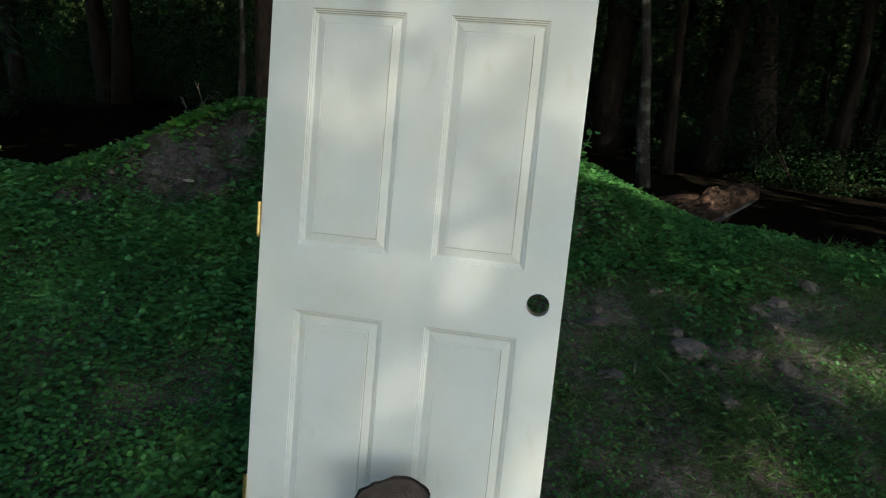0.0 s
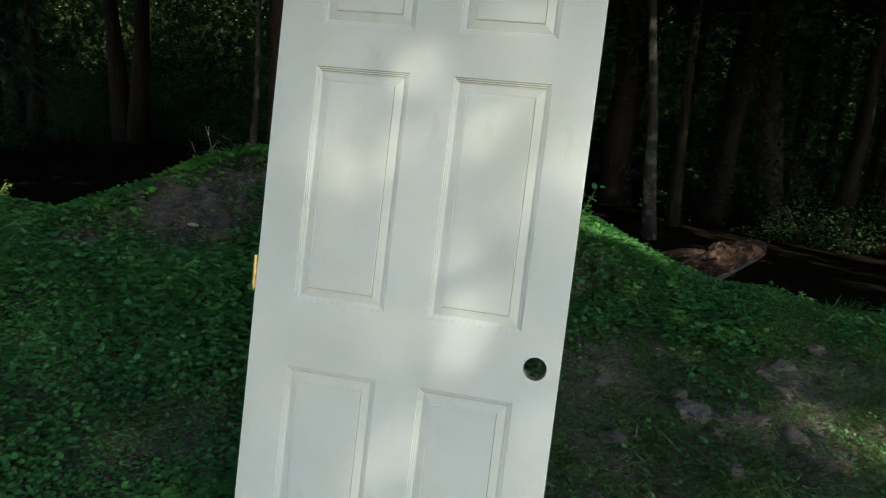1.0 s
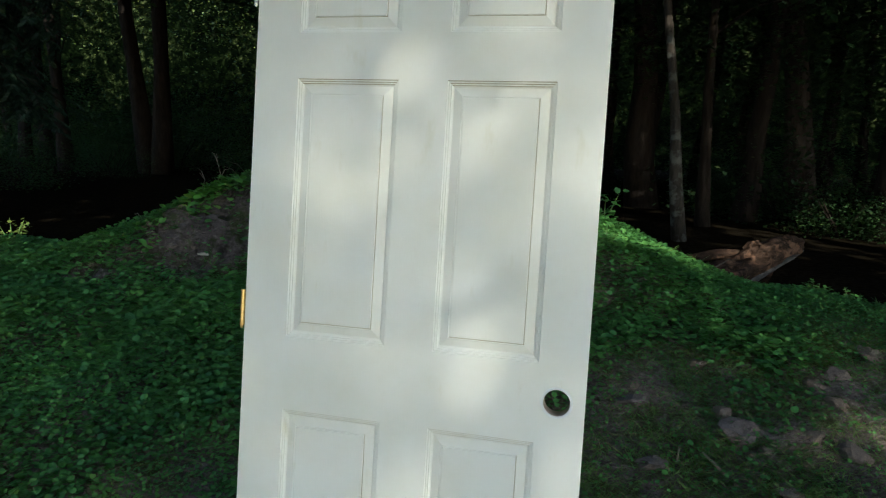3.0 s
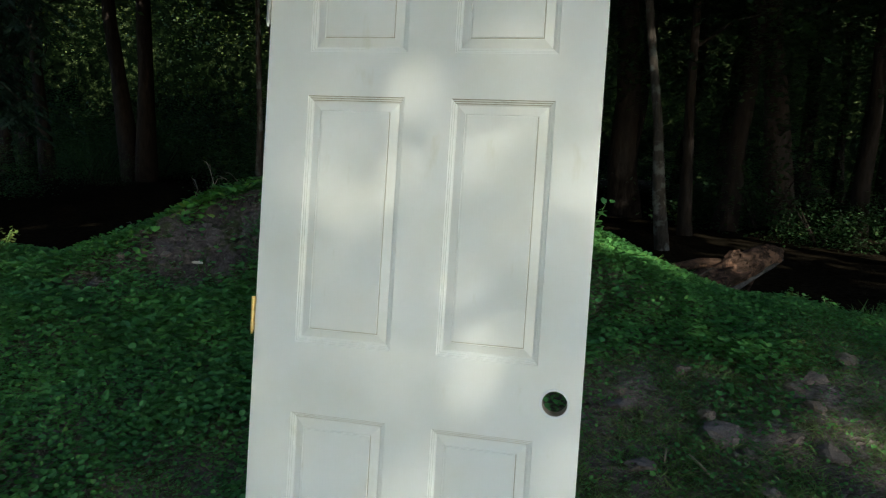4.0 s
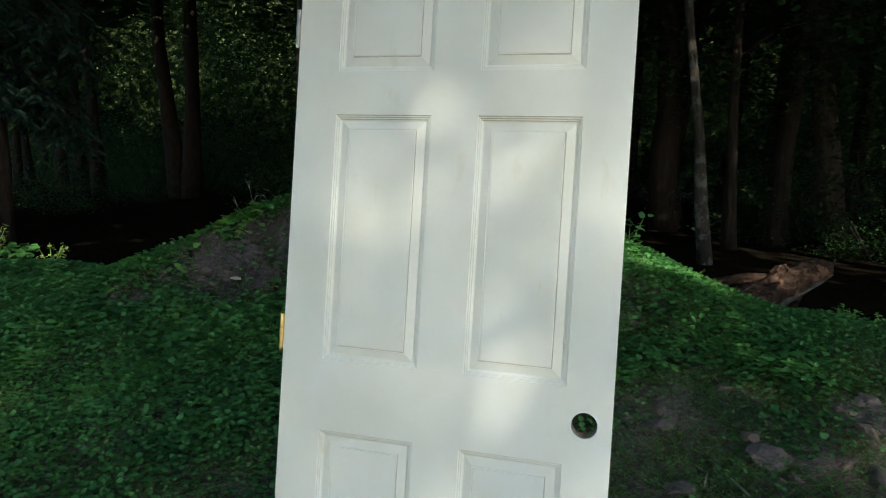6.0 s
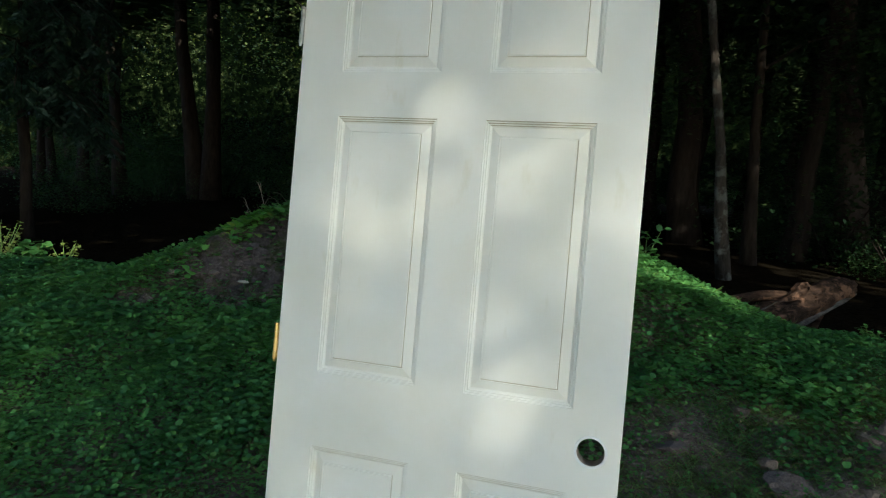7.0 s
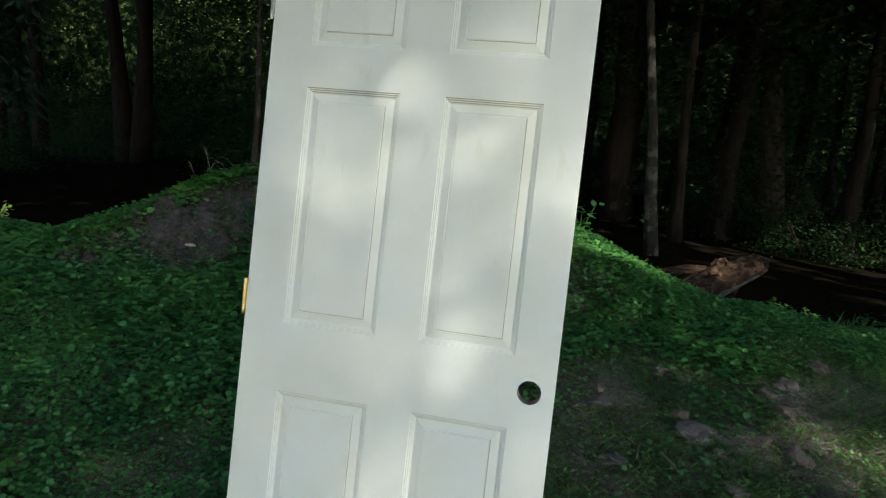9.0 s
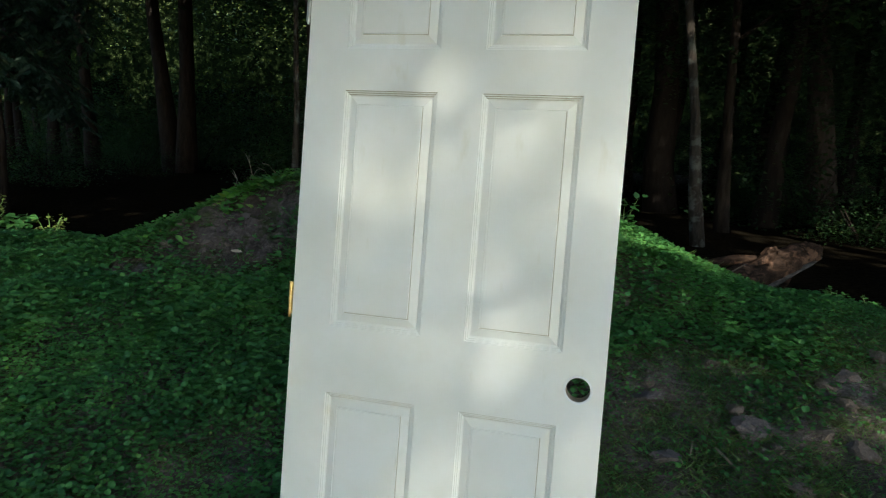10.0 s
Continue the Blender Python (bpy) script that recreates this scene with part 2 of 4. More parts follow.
def join(pieces):
    verts, faces = [], []
    for v, f in pieces:
        o = len(verts)
        verts += v
        faces += [tuple(i + o for i in q) for q in f]
    return verts, faces


# ---- the ground ----
def smooth(a, b, t):
    u = np.clip((t - a) / (b - a), 0, 1)
    return u * u * (3 - 2 * u)


def ground_height(x, y):
    """Level yard, a grassy bank behind the door with a mound on its crest, and the wood's floor beyond."""
    x, y = np.asarray(x, float), np.asarray(y, float)
    crest = np.interp(x, [-6, -3, -2.75, -2.2, -1.9, -1.6, -1.3, -0.3, 0.5, 0.75, 1.0, 1.3, 1.9, 3, 6],
                      [0.58, 0.63, 0.64, 0.89, 1.08, 1.17, 1.20, 1.15, 0.92, 0.855, 0.75, 0.68, 0.65, 0.62, 0.48])
    edge = np.interp(x, [-6, -2.9, -1.9, 0, 0.7, 1.2, 1.9, 6], [2.3, 2.35, 2.75, 2.95, 3.0, 2.65, 2.35, 2.3])
    mound = smooth(-2.9, -2.0, x) * (1 - smooth(0.2, 1.2, x))
    steep = 0.37 - 0.025 * smooth(0.2, 0.9, x)
    front = np.where(y > 0, steep * (np.sqrt(y * y + 0.01) - 0.1 * np.exp(-y)), 0.02 * y)
    front = np.where(y > 0, front + 0.55 * mound * np.maximum(0, y - 1.85), front)
    k = 0.07
    m = np.clip(0.5 + 0.5 * (crest - front) / k, 0, 1)
    top = crest * (1 - m) + front * m - k * m * (1 - m)
    floor = 0.08 + 0.05 * np.sin(0.7 * x + 1) * np.cos(0.5 * y)
    back = smooth(0, 1.0, (y - edge) / 1.9)
    return top * (1 - back) + floor * back


def stretched(lo, hi, a, b, step, far):
    """Coordinates that are fine between a and b and widen outwards to lo and hi."""
    mid = list(np.arange(a, b, step))
    left, right, d = [], [], step
    p = a
    while p > lo:
        d *= far
        p -= d
        left.append(max(p, lo))
    p, d = mid[-1], step
    while p < hi:
        d *= far
        p += d
        right.append(min(p, hi))
    return np.array(left[::-1] + mid + right)


def bare(x, y):
    """How bare the soil lies: 1 on the mound's slipped face and among the stones, 0 under the plants."""
    x, y = np.asarray(x, float), np.asarray(y, float)
    wob = 0.12 * np.sin(7 * x + 3 * y) + 0.08 * np.sin(13 * y - 9 * x + 1)
    face = np.clip(1.25 - np.hypot((x + 1.76 - 0.35 * (y - 2.1)) / 0.48, (y - 2.12) / 0.36) + wob, 0, 1)
    foot = np.clip(1.1 - np.hypot((x + 2.2) / 0.30, (y - 1.76) / 0.13) + wob, 0, 1)
    stones = np.clip(1.2 - np.hypot((x - 1.05) / 0.75, (y - 1.33 - 0.22 * (x - 1)) / 0.30) + wob, 0, 1) * 0.14
    right = np.clip(1.1 - np.hypot((x - 1.75) / 0.5, (y - 1.6) / 0.25) + wob, 0, 1) * 0.06
    yard = smooth(0.1, -0.6, y) * 0.5
    return np.clip(np.maximum.reduce([face * 1.6, foot * 1.4, stones, right, yard]), 0, 1)


def build_ground():
    xs = stretched(-400, 400, -4.4, 3.2, 0.028, 1.22)
    ys = stretched(-300, 500, 0.2, 3.2, 0.028, 1.22)
    gx, gy = np.meshgrid(xs, ys)
    gz = ground_height(gx, gy)
    b = bare(gx, gy)
    flat = np.stack([gx.ravel(), gy.ravel(), gz.ravel()], 1)
    near = (np.abs(flat[:, 0]) < 5) & (flat[:, 1] > -1) & (flat[:, 1] < 4)
    for i in np.nonzero(near)[0]:
        x, y, z = flat[i]
        k = b.ravel()[i] * float(1 - 0.85 * smooth(2.15, 2.32, y))
        lump = noise.noise((x * 4, y * 4, 0)) * 0.02 + noise.noise((x * 11, y * 11, 3)) * (0.008 + 0.03 * k)
        ridge = (abs(noise.noise((x * 6 + 9 + y * 3, y * 7, 5))) * 0.18 + abs(noise.noise((x * 15, y * 19, 2))) * 0.09) * k - 0.045 * k
        flat[i, 2] = z + lump - ridge
    nx, ny = len(xs), len(ys)
    idx = np.arange(nx * ny).reshape(ny, nx)
    faces = np.stack([idx[:-1, :-1], idx[:-1, 1:], idx[1:, 1:], idx[1:, :-1]], -1).reshape(-1, 4)
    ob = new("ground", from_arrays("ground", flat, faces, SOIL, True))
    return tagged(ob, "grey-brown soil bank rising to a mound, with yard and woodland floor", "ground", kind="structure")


build_ground()


# ---- the white door ----
W, H, T = 0.762, 2.03, 0.035
EDGE = 0.378
COLS = [(-0.278, -0.050), (0.056, 0.280)]
ROWS_Z = [(0.24, 0.843), (1.008, 1.574), (1.673, 1.905)]
HOLE = (0.321, 0.93, 0.027)


def door_body():
    """Stiles and rails as one slab with six openings and the bored lock hole."""
    bm = bmesh.new()
    xs = sorted({-W / 2, EDGE, *[v for c in COLS for v in c]})
    zs = sorted({0, H, *[v for r in ROWS_Z for v in r]})
    cell = lambda x0, x1, z0, z1: any(abs(x0 - a) < 1e-6 and abs(x1 - b) < 1e-6 for a, b in COLS) and any(abs(z0 - a) < 1e-6 and abs(z1 - b) < 1e-6 for a, b in ROWS_Z)
    memo = {}

    def v(x, y, z):
        key = (round(x, 5), round(y, 5), round(z, 5))
        if key not in memo:
            memo[key] = bm.verts.new((x, y, z))
        return memo[key]

    for y, flip in ((0, False), (T, True)):
        for x0, x1 in zip(xs, xs[1:]):
            for z0, z1 in zip(zs, zs[1:]):
                if cell(x0, x1, z0, z1):
                    continue
                if x0 < HOLE[0] < x1 and z0 < HOLE[1] < z1:
                    n = 32
                    ring = [v(HOLE[0] + HOLE[2] * math.cos(2 * math.pi * k / n), y, HOLE[1] + HOLE[2] * math.sin(2 * math.pi * k / n)) for k in range(n)]
                    cor = {0: v(x1, y, z1), 1: v(x0, y, z1), 2: v(x0, y, z0), 3: v(x1, y, z0)}
                    for k in range(n):
                        q = ((k * 4) // n)
                        a, b2 = ring[k], ring[(k + 1) % n]
                        bm.faces.new([a, b2, cor[q]])
                        if ((k + 1) * 4) % n == 0:
                            bm.faces.new([b2, cor[(q + 1) % 4], cor[q]])
                else:
                    bm.faces.new([v(x0, y, z0), v(x1, y, z0), v(x1, y, z1), v(x0, y, z1)])
    for e in [e for e in bm.edges if e.is_boundary]:
        a, b2 = e.verts
        if a.co.y < 1e-6 and b2.co.y < 1e-6:
            mid = (a.co + b2.co) / 2
            if (mid.xz - Vector(HOLE[:2])).length < HOLE[2] + 0.005:
                continue
            bm.faces.new([a, b2, v(b2.co.x, T, b2.co.z), v(a.co.x, T, a.co.z)])
    bmesh.ops.recalc_face_normals(bm, faces=bm.faces)
    rim = [e for e in bm.edges if len(e.link_faces) == 2 and abs(e.calc_face_angle(0)) > 1.2 and all(abs(w.co.x + W / 2) < 1e-5 or abs(w.co.x - EDGE) < 1e-5 or w.co.z < 1e-5 or abs(w.co.z - H) < 1e-5 for w in e.verts)]
    bmesh.ops.bevel(bm, geom=rim, offset=0.0025, segments=2, affect="EDGES")
    return bm


# how the moulding runs in from the panel's edge: distance in, depth
PROFILE = [(0.0000, 0.0000), (0.0016, 0.0026), (0.0042, 0.0028), (0.0058, 0.0054), (0.0084, 0.0056), (0.0100, 0.0079), (0.0132, 0.0092), (0.0318, 0.0031), (0.0326, 0.0045), (0.0342, 0.0045), (0.0350, 0.0018), (0.0375, 0.0015)]


def door_panel(x0, x1, z0, z1):
    bm = bmesh.new()
    for back in (False, True):
        rings = []
        for d, depth in PROFILE:
            y = T - depth if back else depth
            rings.append([bm.verts.new(p) for p in ((x0 + d, y, z0 + d), (x1 - d, y, z0 + d), (x1 - d, y, z1 - d), (x0 + d, y, z1 - d))])
        for a, b2 in zip(rings, rings[1:]):
            for k in range(4):
                f = bm.faces.new([a[k], a[(k + 1) % 4], b2[(k + 1) % 4], b2[k]])
                step = rings.index(a)
                f.material_index = 1 if (k == 2 and step in (0, 2, 4)) or (k in (0, 1) and step == 8) else 0
        bm.faces.new(rings[-1])
    bmesh.ops.recalc_face_normals(bm, faces=bm.faces)
    return bm


def cylinder(r, h, at, sides=16, axis="Z", r2=None):
    bm = bmesh.new()
    turn = {"Z": Matrix(), "Y": Matrix.Rotation(radians(90), 4, "X"), "X": Matrix.Rotation(radians(90), 4, "Y")}[axis]
    bmesh.ops.create_cone(bm, cap_ends=True, segments=sides, radius1=r, radius2=r if r2 is None else r2, depth=h, matrix=Matrix.Translation(at) @ turn)
    return bm


def box(size, at, bevel=0.0):
    bm = bmesh.new()
    bmesh.ops.create_cube(bm, size=1, matrix=Matrix.Translation(at) @ Matrix.Diagonal((*size, 1)))
    if bevel:
        bmesh.ops.bevel(bm, geom=bm.edges[:], offset=bevel, segments=2, affect="EDGES")
    return bm


def build_door():
    door = thing("door", "white six-panel door with bored lock hole, leaning back on the bank", "door", LEAN)
    part("body", door_body(), PAINT, door)
    for x0, x1 in COLS:
        for z0, z1 in ROWS_Z:
            part("panel", door_panel(x0, x1, z0, z1), PAINT, door).data.materials.append(GRIME)
    # bore lining and the chipped white rim round it
    bm = bmesh.new()
    n = 32
    rings = []
    for r, y in ((0.0292, -0.0004), (0.0268, -0.0006), (0.0265, 0.002), (0.0265, T)):
        rings.append([bm.verts.new((HOLE[0] + r * math.cos(2 * math.pi * k / n), y, HOLE[1] + r * math.sin(2 * math.pi * k / n))) for k in range(n)])
    for a, b2 in zip(rings[1:], rings[2:]):
        for k in range(n):
            bm.faces.new([a[k], b2[k], b2[(k + 1) % n], a[(k + 1) % n]])
    part("lock_bore", bm, BORE, door, "raw brown fibreboard lining of the lock hole")
    bm = bmesh.new()
    rings = []
    for r, y in ((0.0325, 0.0), (0.0315, -0.0012), (0.0275, -0.0012), (0.0266, 0.004)):
        rings.append([bm.verts.new((HOLE[0] + r * math.cos(2 * math.pi * k / n), y, HOLE[1] + r * math.sin(2 * math.pi * k / n))) for k in range(n)])
    for a, b2 in zip(rings, rings[1:]):
        for k in range(n):
            bm.faces.new([a[k], a[(k + 1) % n], b2[(k + 1) % n], b2[k]])
    part("bore_rim", bm, CLEAN, door, "clean white ring round the lock hole")
    for z, mat in ((1.773, STEEL), (1.062, BRASS), (0.345, BRASS)):
        label = "tarnished steel butt hinge" if mat is STEEL else "shiny brass butt hinge"
        hinge = part("hinge", box((0.003, 0.030, 0.076), (-W / 2 - 0.0015, 0.014, z), 0.0008), mat, door, label)
        for k in range(5):
            r = 0.0044 if k % 2 else 0.0048
            part("knuckle", cylinder(r, 0.0146, (-W / 2 - 0.0030, -0.0040, z - 0.0304 + 0.0152 * k), 14), mat, hinge)
        part("pin_head", cylinder(0.0054, 0.004, (-W / 2 - 0.0030, -0.0040, z + 0.0402), 14), mat, hinge)
        part("pin_tip", cylinder(0.0028, 0.007, (-W / 2 - 0.0030, -0.0040, z - 0.0415), 10, r2=0.004), mat, hinge)
    return door


build_door()


# ---- the log that holds the door's foot ----
def build_log_prop():
    at = Vector((0.045, -0.115, ground_height(0.045, -0.115)))
    log = thing("log_section", "short upright bark-covered log propped against the door", "log", at)
    rnd = random.Random(4)
    r, h, n = 0.083, 0.502, 40
    lob = [1 + 0.05 * math.sin(2 * 2 * math.pi * k / n + 0.6) + 0.025 * math.sin(5 * 2 * math.pi * k / n) + rnd.uniform(-0.02, 0.02) for k in range(n)]
    lift = lambda x, y: h + 0.03 * y / r * 0.3 + 0.012 * x / r
    verts, faces = [], []
    levels = 14
    for j in range(levels):
        for k in range(n):
            a = 2 * math.pi * k / n
            q = r * lob[k] * (1 + rnd.uniform(-0.015, 0.015)) * (1.06 if j == 0 else 1)
            x, y = q * math.cos(a), q * math.sin(a)
            top = lift(x, y) + rnd.uniform(-0.003, 0.004)
            verts.append((x, y, -0.03 + (top + 0.03) * j / (levels - 1)))
        if j:
            o = j * n
            faces += [(o - n + k, o - n + (k + 1) % n, o + (k + 1) % n, o + k) for k in range(n)]
    part("bark", from_arrays("bark", verts, faces, bark_material("log_bark", (0.045, 0.032, 0.024), (0.16, 0.12, 0.09), 22)), None, log, "rough brown bark")
    bm = bmesh.new()
    rings = []
    for f in (0.985, 0.9, 0.6, 0.3):
        rings.append([bm.verts.new((f * r * lob[k] * math.cos(2 * math.pi * k / n), f * r * lob[k] * math.sin(2 * math.pi * k / n),
                                    lift(f * r * math.cos(2 * math.pi * k / n), f * r * math.sin(2 * math.pi * k / n)) - (0.006 if f > 0.95 else 0.001) + rnd.uniform(-0.0012, 0.0012))) for k in range(n)])
    for a, b2 in zip(rings, rings[1:]):
        for k in range(n):
            bm.faces.new([a[k], a[(k + 1) % n], b2[(k + 1) % n], b2[k]])
    bm.faces.new(rings[-1])
    part("sawn_end", bm, CUT, log, "weathered brown sawn end")


build_log_prop()


# ---- stones and clods on the bank ----
def rock_mesh(name, seed, mat, flat=0.55, angular=0.35):
    bm = bmesh.new()
    bmesh.ops.create_icosphere(bm, subdivisions=3, radius=0.5)
    o = Vector((seed * 7.3, seed * 3.1, seed))
    for v in bm.verts:
        d = v.co.normalized()
        q = 1 + angular * noise.noise(d * 1.6 + o) + 0.22 * noise.noise(d * 4 + o) + 0.10 * noise.noise(d * 9 + o)
        for k in range(5):  # broken faces
            c = Vector((math.sin(seed * 5 + k * 2.1), math.cos(seed * 3 + k * 1.7), math.sin(seed + k * 2.9) * 0.8 + 0.3)).normalized()
            q = min(q, 0.74 / max(0.2, d.dot(c))) if d.dot(c) > 0.2 else q
        v.co = Vector((d.x * 0.5 * q, d.y * 0.40 * q, d.z * 0.5 * flat * q))
    me = bpy.data.meshes.new(name)
    bm.to_mesh(me)
    bm.free()
    me.materials.append(mat)
    return me


def put_rock(name, x, y, w, tall, mat, label, seed, turn=0.0, sink=0.42):
    ob = new(name, rock_mesh(name, seed, mat, tall, 0.5))
    z = float(ground_height(x, y))
    ob.matrix_world = Matrix.Translation((x, y, z + w * tall * (0.5 - sink))) @ Euler((0.25, 0.1 * math.sin(seed), turn)).to_matrix().to_4x4() @ Matrix.Scale(w * 0.98, 4)
    return tagged(ob, label, "rock" if "rock" in name else "soil", "stones on the bank")


ROCKS = [
    ("rock", -3.69, 2.46, 0.20, 0.35, "flat pale grey stone at the bank's edge"),
    ("rock", 0.479, 1.66, 0.085, 0.55, "pale grey stone half sunk in weeds"),
    ("rock", 0.846, 1.602, 0.105, 0.5, "brownish flat stone on bare soil"),
    ("rock", 0.842, 1.519, 0.040, 0.6, "small pale stone on bare soil"),
    ("rock", 0.586, 1.413, 0.078, 0.55, "tan rounded stone on the bank"),
    ("soil_clod", 0.575, 1.329, 0.135, 0.4, "brown clod of dry soil"),
    ("rock", 0.907, 1.335, 0.095, 0.65, "grey angular stone in crumbled soil"),
    ("soil_clod", 0.97, 1.255, 0.210, 0.30, "broad grey clod of crumbled soil"),
    ("rock", 1.028, 1.159, 0.062, 0.75, "small grey stone standing on edge"),
    ("soil_clod", 0.977, 1.15, 0.055, 0.6, "small brown soil clod"),
    ("rock", 1.288, 1.551, 0.09, 0.5, "grey stone in thin grass"),
    ("rock", 1.333, 1.459, 0.095, 0.6, "pinkish tan stone in thin grass"),
    ("rock", 1.215, 1.276, 0.09, 0.5, "grey-brown stone in grass"),
    ("rock", 1.318, 1.207, 0.115, 0.6, "large pale grey broken stone"),
    ("rock", 1.556, 1.776, 0.140, 0.40, "long reddish-brown flat stone"),
    ("soil_clod", 0.638, 1.042, 0.125, 0.45, "brown soil clod in grass"),
    ("rock", 1.059, 1.082, 0.045, 0.6, "small tan stone in grass"),
    ("soil_clod", 1.078, 1.007, 0.125, 0.3, "flat reddish soil clod"),
    ("rock", 1.157, 1.139, 0.045, 0.5, "small bluish grey stone"),
    ("rock", 1.318, 0.998, 0.040, 0.6, "small pale stone in grass"),
    ("soil_clod", 1.382, 1.615, 0.125, 0.6, "upturned sod of brown soil"),
]
for i, (name, x, y, w, tall, label) in enumerate(ROCKS):
    put_rock(name, x, y, w, tall, STONE if name == "rock" else CLOD, label, i + 3, i * 1.9)
rnd = random.Random(12)
for i in range(46):
    x, y = rnd.uniform(-2.2, -1.35), rnd.uniform(1.8, 2.3)
    put_rock("soil_clod", x, y, rnd.choice((0.025, 0.03, 0.045, 0.07)), rnd.uniform(0.35, 0.6), CLOD, "grey-brown clod on the mound's slipped face", i + 40, rnd.uniform(0, 6), 0.36)


# ---- sticks, chips and dry stalks ----
def stick(name, label, category, points, r0, r1, mat, seed=0):
    pts = [Vector(p) for p in points]
    radii = [r0 + (r1 - r0) * k / (len(pts) - 1) for k in range(len(pts))]
    v, f = tube(pts, radii, 7, 0.12, seed)
    return tagged(new(name, from_arrays(name, v, f, mat, True)), label, category)


def on_ground(x, y, up=0.0):
    return Vector((x, y, float(ground_height(x, y)) + up))


stick("stick", "pale dry stick lying in the grass", "stick", [on_ground(0.812, 1.118, 0.012), on_ground(0.842, 1.075, 0.016), on_ground(0.875, 1.03, 0.012)], 0.0045, 0.0058, TWIG, 1)
stick("stick", "thin dark stick lying in the grass", "stick", [on_ground(0.735, 1.13, 0.012), on_ground(0.72, 1.06, 0.014)], 0.004, 0.003, TWIG, 2)
stick("stick", "grey broken branch sticking up from the bank's crest", "stick", [on_ground(1.02, 2.6, 0.0), on_ground(1.08, 2.63, 0.06), on_ground(1.16, 2.66, 0.13)], 0.006, 0.003, PALE_BARK, 3)
chip = new("wood_chip", rock_mesh("wood_chip", 9, CHIP, 0.3, 0.2))
chip.matrix_world = Matrix.Translation(on_ground(-1.671, 1.932, 0.03)) @ Euler((0.4, 0.1, 0.5)).to_matrix().to_4x4() @ Matrix.Diagonal((0.062, 0.036, 0.05, 1))
tagged(chip, "pale wood chip lying on the bare mound", "wood chip")


def dry_stalk(x, y, h, seed):
    rnd = random.Random(seed)
    stalk = thing("dry_stalk", "thin bare weed stalk on the mound's top", "weed", on_ground(x, y, -0.01), "dry stalks on the mound")
    a = rnd.uniform(-0.3, 0.3)
    pts = [Vector((0, 0, 0)), Vector((a * h * 0.3, 0.02, h * 0.45)), Vector((a * h * 0.9, 0.03, h * 0.8)), Vector((a * h * 0.6, 0.0, h))]
    v, f = tube(pts, [0.0035, 0.0028, 0.002, 0.001], 6, 0.1, seed)
    part("stem", from_arrays("stem", v, f, TWIG, True), None, stalk)
    for k in range(2):
        p = pts[1 + k]
        q = p + Vector((rnd.uniform(-0.12, 0.12), rnd.uniform(-0.05, 0.05), rnd.uniform(0.02, 0.08)))
        v, f = tube([p, (p + q) / 2 + Vector((0, 0, 0.02)), q], [0.003, 0.002, 0.001], 5, 0.1, seed + k)
        part("twig", from_arrays("twig", v, f, TWIG, True), None, stalk)


for i, (x, y, h) in enumerate([(-2.09, 2.5, 0.24), (-1.93, 2.55, 0.26), (-1.80, 2.52, 0.13), (-1.99, 2.52, 0.15), (-2.45, 2.4, 0.14), (-2.6, 2.35, 0.12)]):
    dry_stalk(x, y, h, i + 20)

# ---- plants that cover the bank ----
rng = np.random.default_rng(5)


def scatter(n, x0, x1, y0, y1, keep):
    x, y = rng.uniform(x0, x1, n), rng.uniform(y0, y1, n)
    ok = rng.uniform(0, 1, n) < keep(x, y)
    return x[ok], y[ok]


def clump(x, y, f, seed):
    r = np.random.default_rng(seed)
    out = np.zeros_like(x)
    for _ in range(7):
        a, p = r.uniform(0, 2 * np.pi), r.uniform(0, 2 * np.pi)
        k = f * r.uniform(0.6, 1.7)
        out += np.sin(k * (x * np.cos(a) + y * np.sin(a)) + p)
    return out / 3.0


def covered(x, y):
    """Broad-leaved cover: thick on the left bank and on the crest, thin on the worn right."""
    left = smooth(-0.2, -0.5, x)
    low = smooth(0.75, 1.15, y)
    right = smooth(0.1, 0.3, x) * smooth(1.48, 1.72, y + 0.10 * clump(x, y, 4, 3) - 0.28 * smooth(1.1, 1.9, x)) * (1 - 0.6 * smooth(0.95, 1.6, x))
    d = np.maximum(left * (0.6 + 0.4 * low), right)
    d = np.maximum(d, smooth(-0.6, -0.2, x) * smooth(0.3, 0.1, x))
    return np.clip(d * (0.85 + 0.2 * clump(x, y, 5, 8)), 0.006, 1) * (1 - 0.97 * bare(x, y)) * smooth(3.4, 3.1, y)


def cover_mesh(name, label, n, x0, x1, y0, y1, keep, size, spread, up, mat, shape=LEAF_ROUND, tilt=0.38):
    x, y = scatter(n, x0, x1, y0, y1, keep)
    s = rng.uniform(size[0], size[1], len(x)) * (1 + 0.25 * clump(x, y, 6, 4))
    s *= (0.72 + 0.28 * smooth(0.8, 1.5, y)) * (1 - 0.20 * smooth(-0.3, 0.3, x) - 0.22 * smooth(1.1, 1.8, x))
    lift = (0.01 + rng.uniform(0, up, len(x)) * np.clip(0.7 + 0.5 * clump(x, y, 7, 5), 0.15, 1.5))
    at = np.stack([x, y, ground_height(x, y) + lift], 1)
    ob = new(name, leaves(name, rng, at, s, tilt, mat, shape))
    return tagged(ob, label, "plants", kind="stuff")


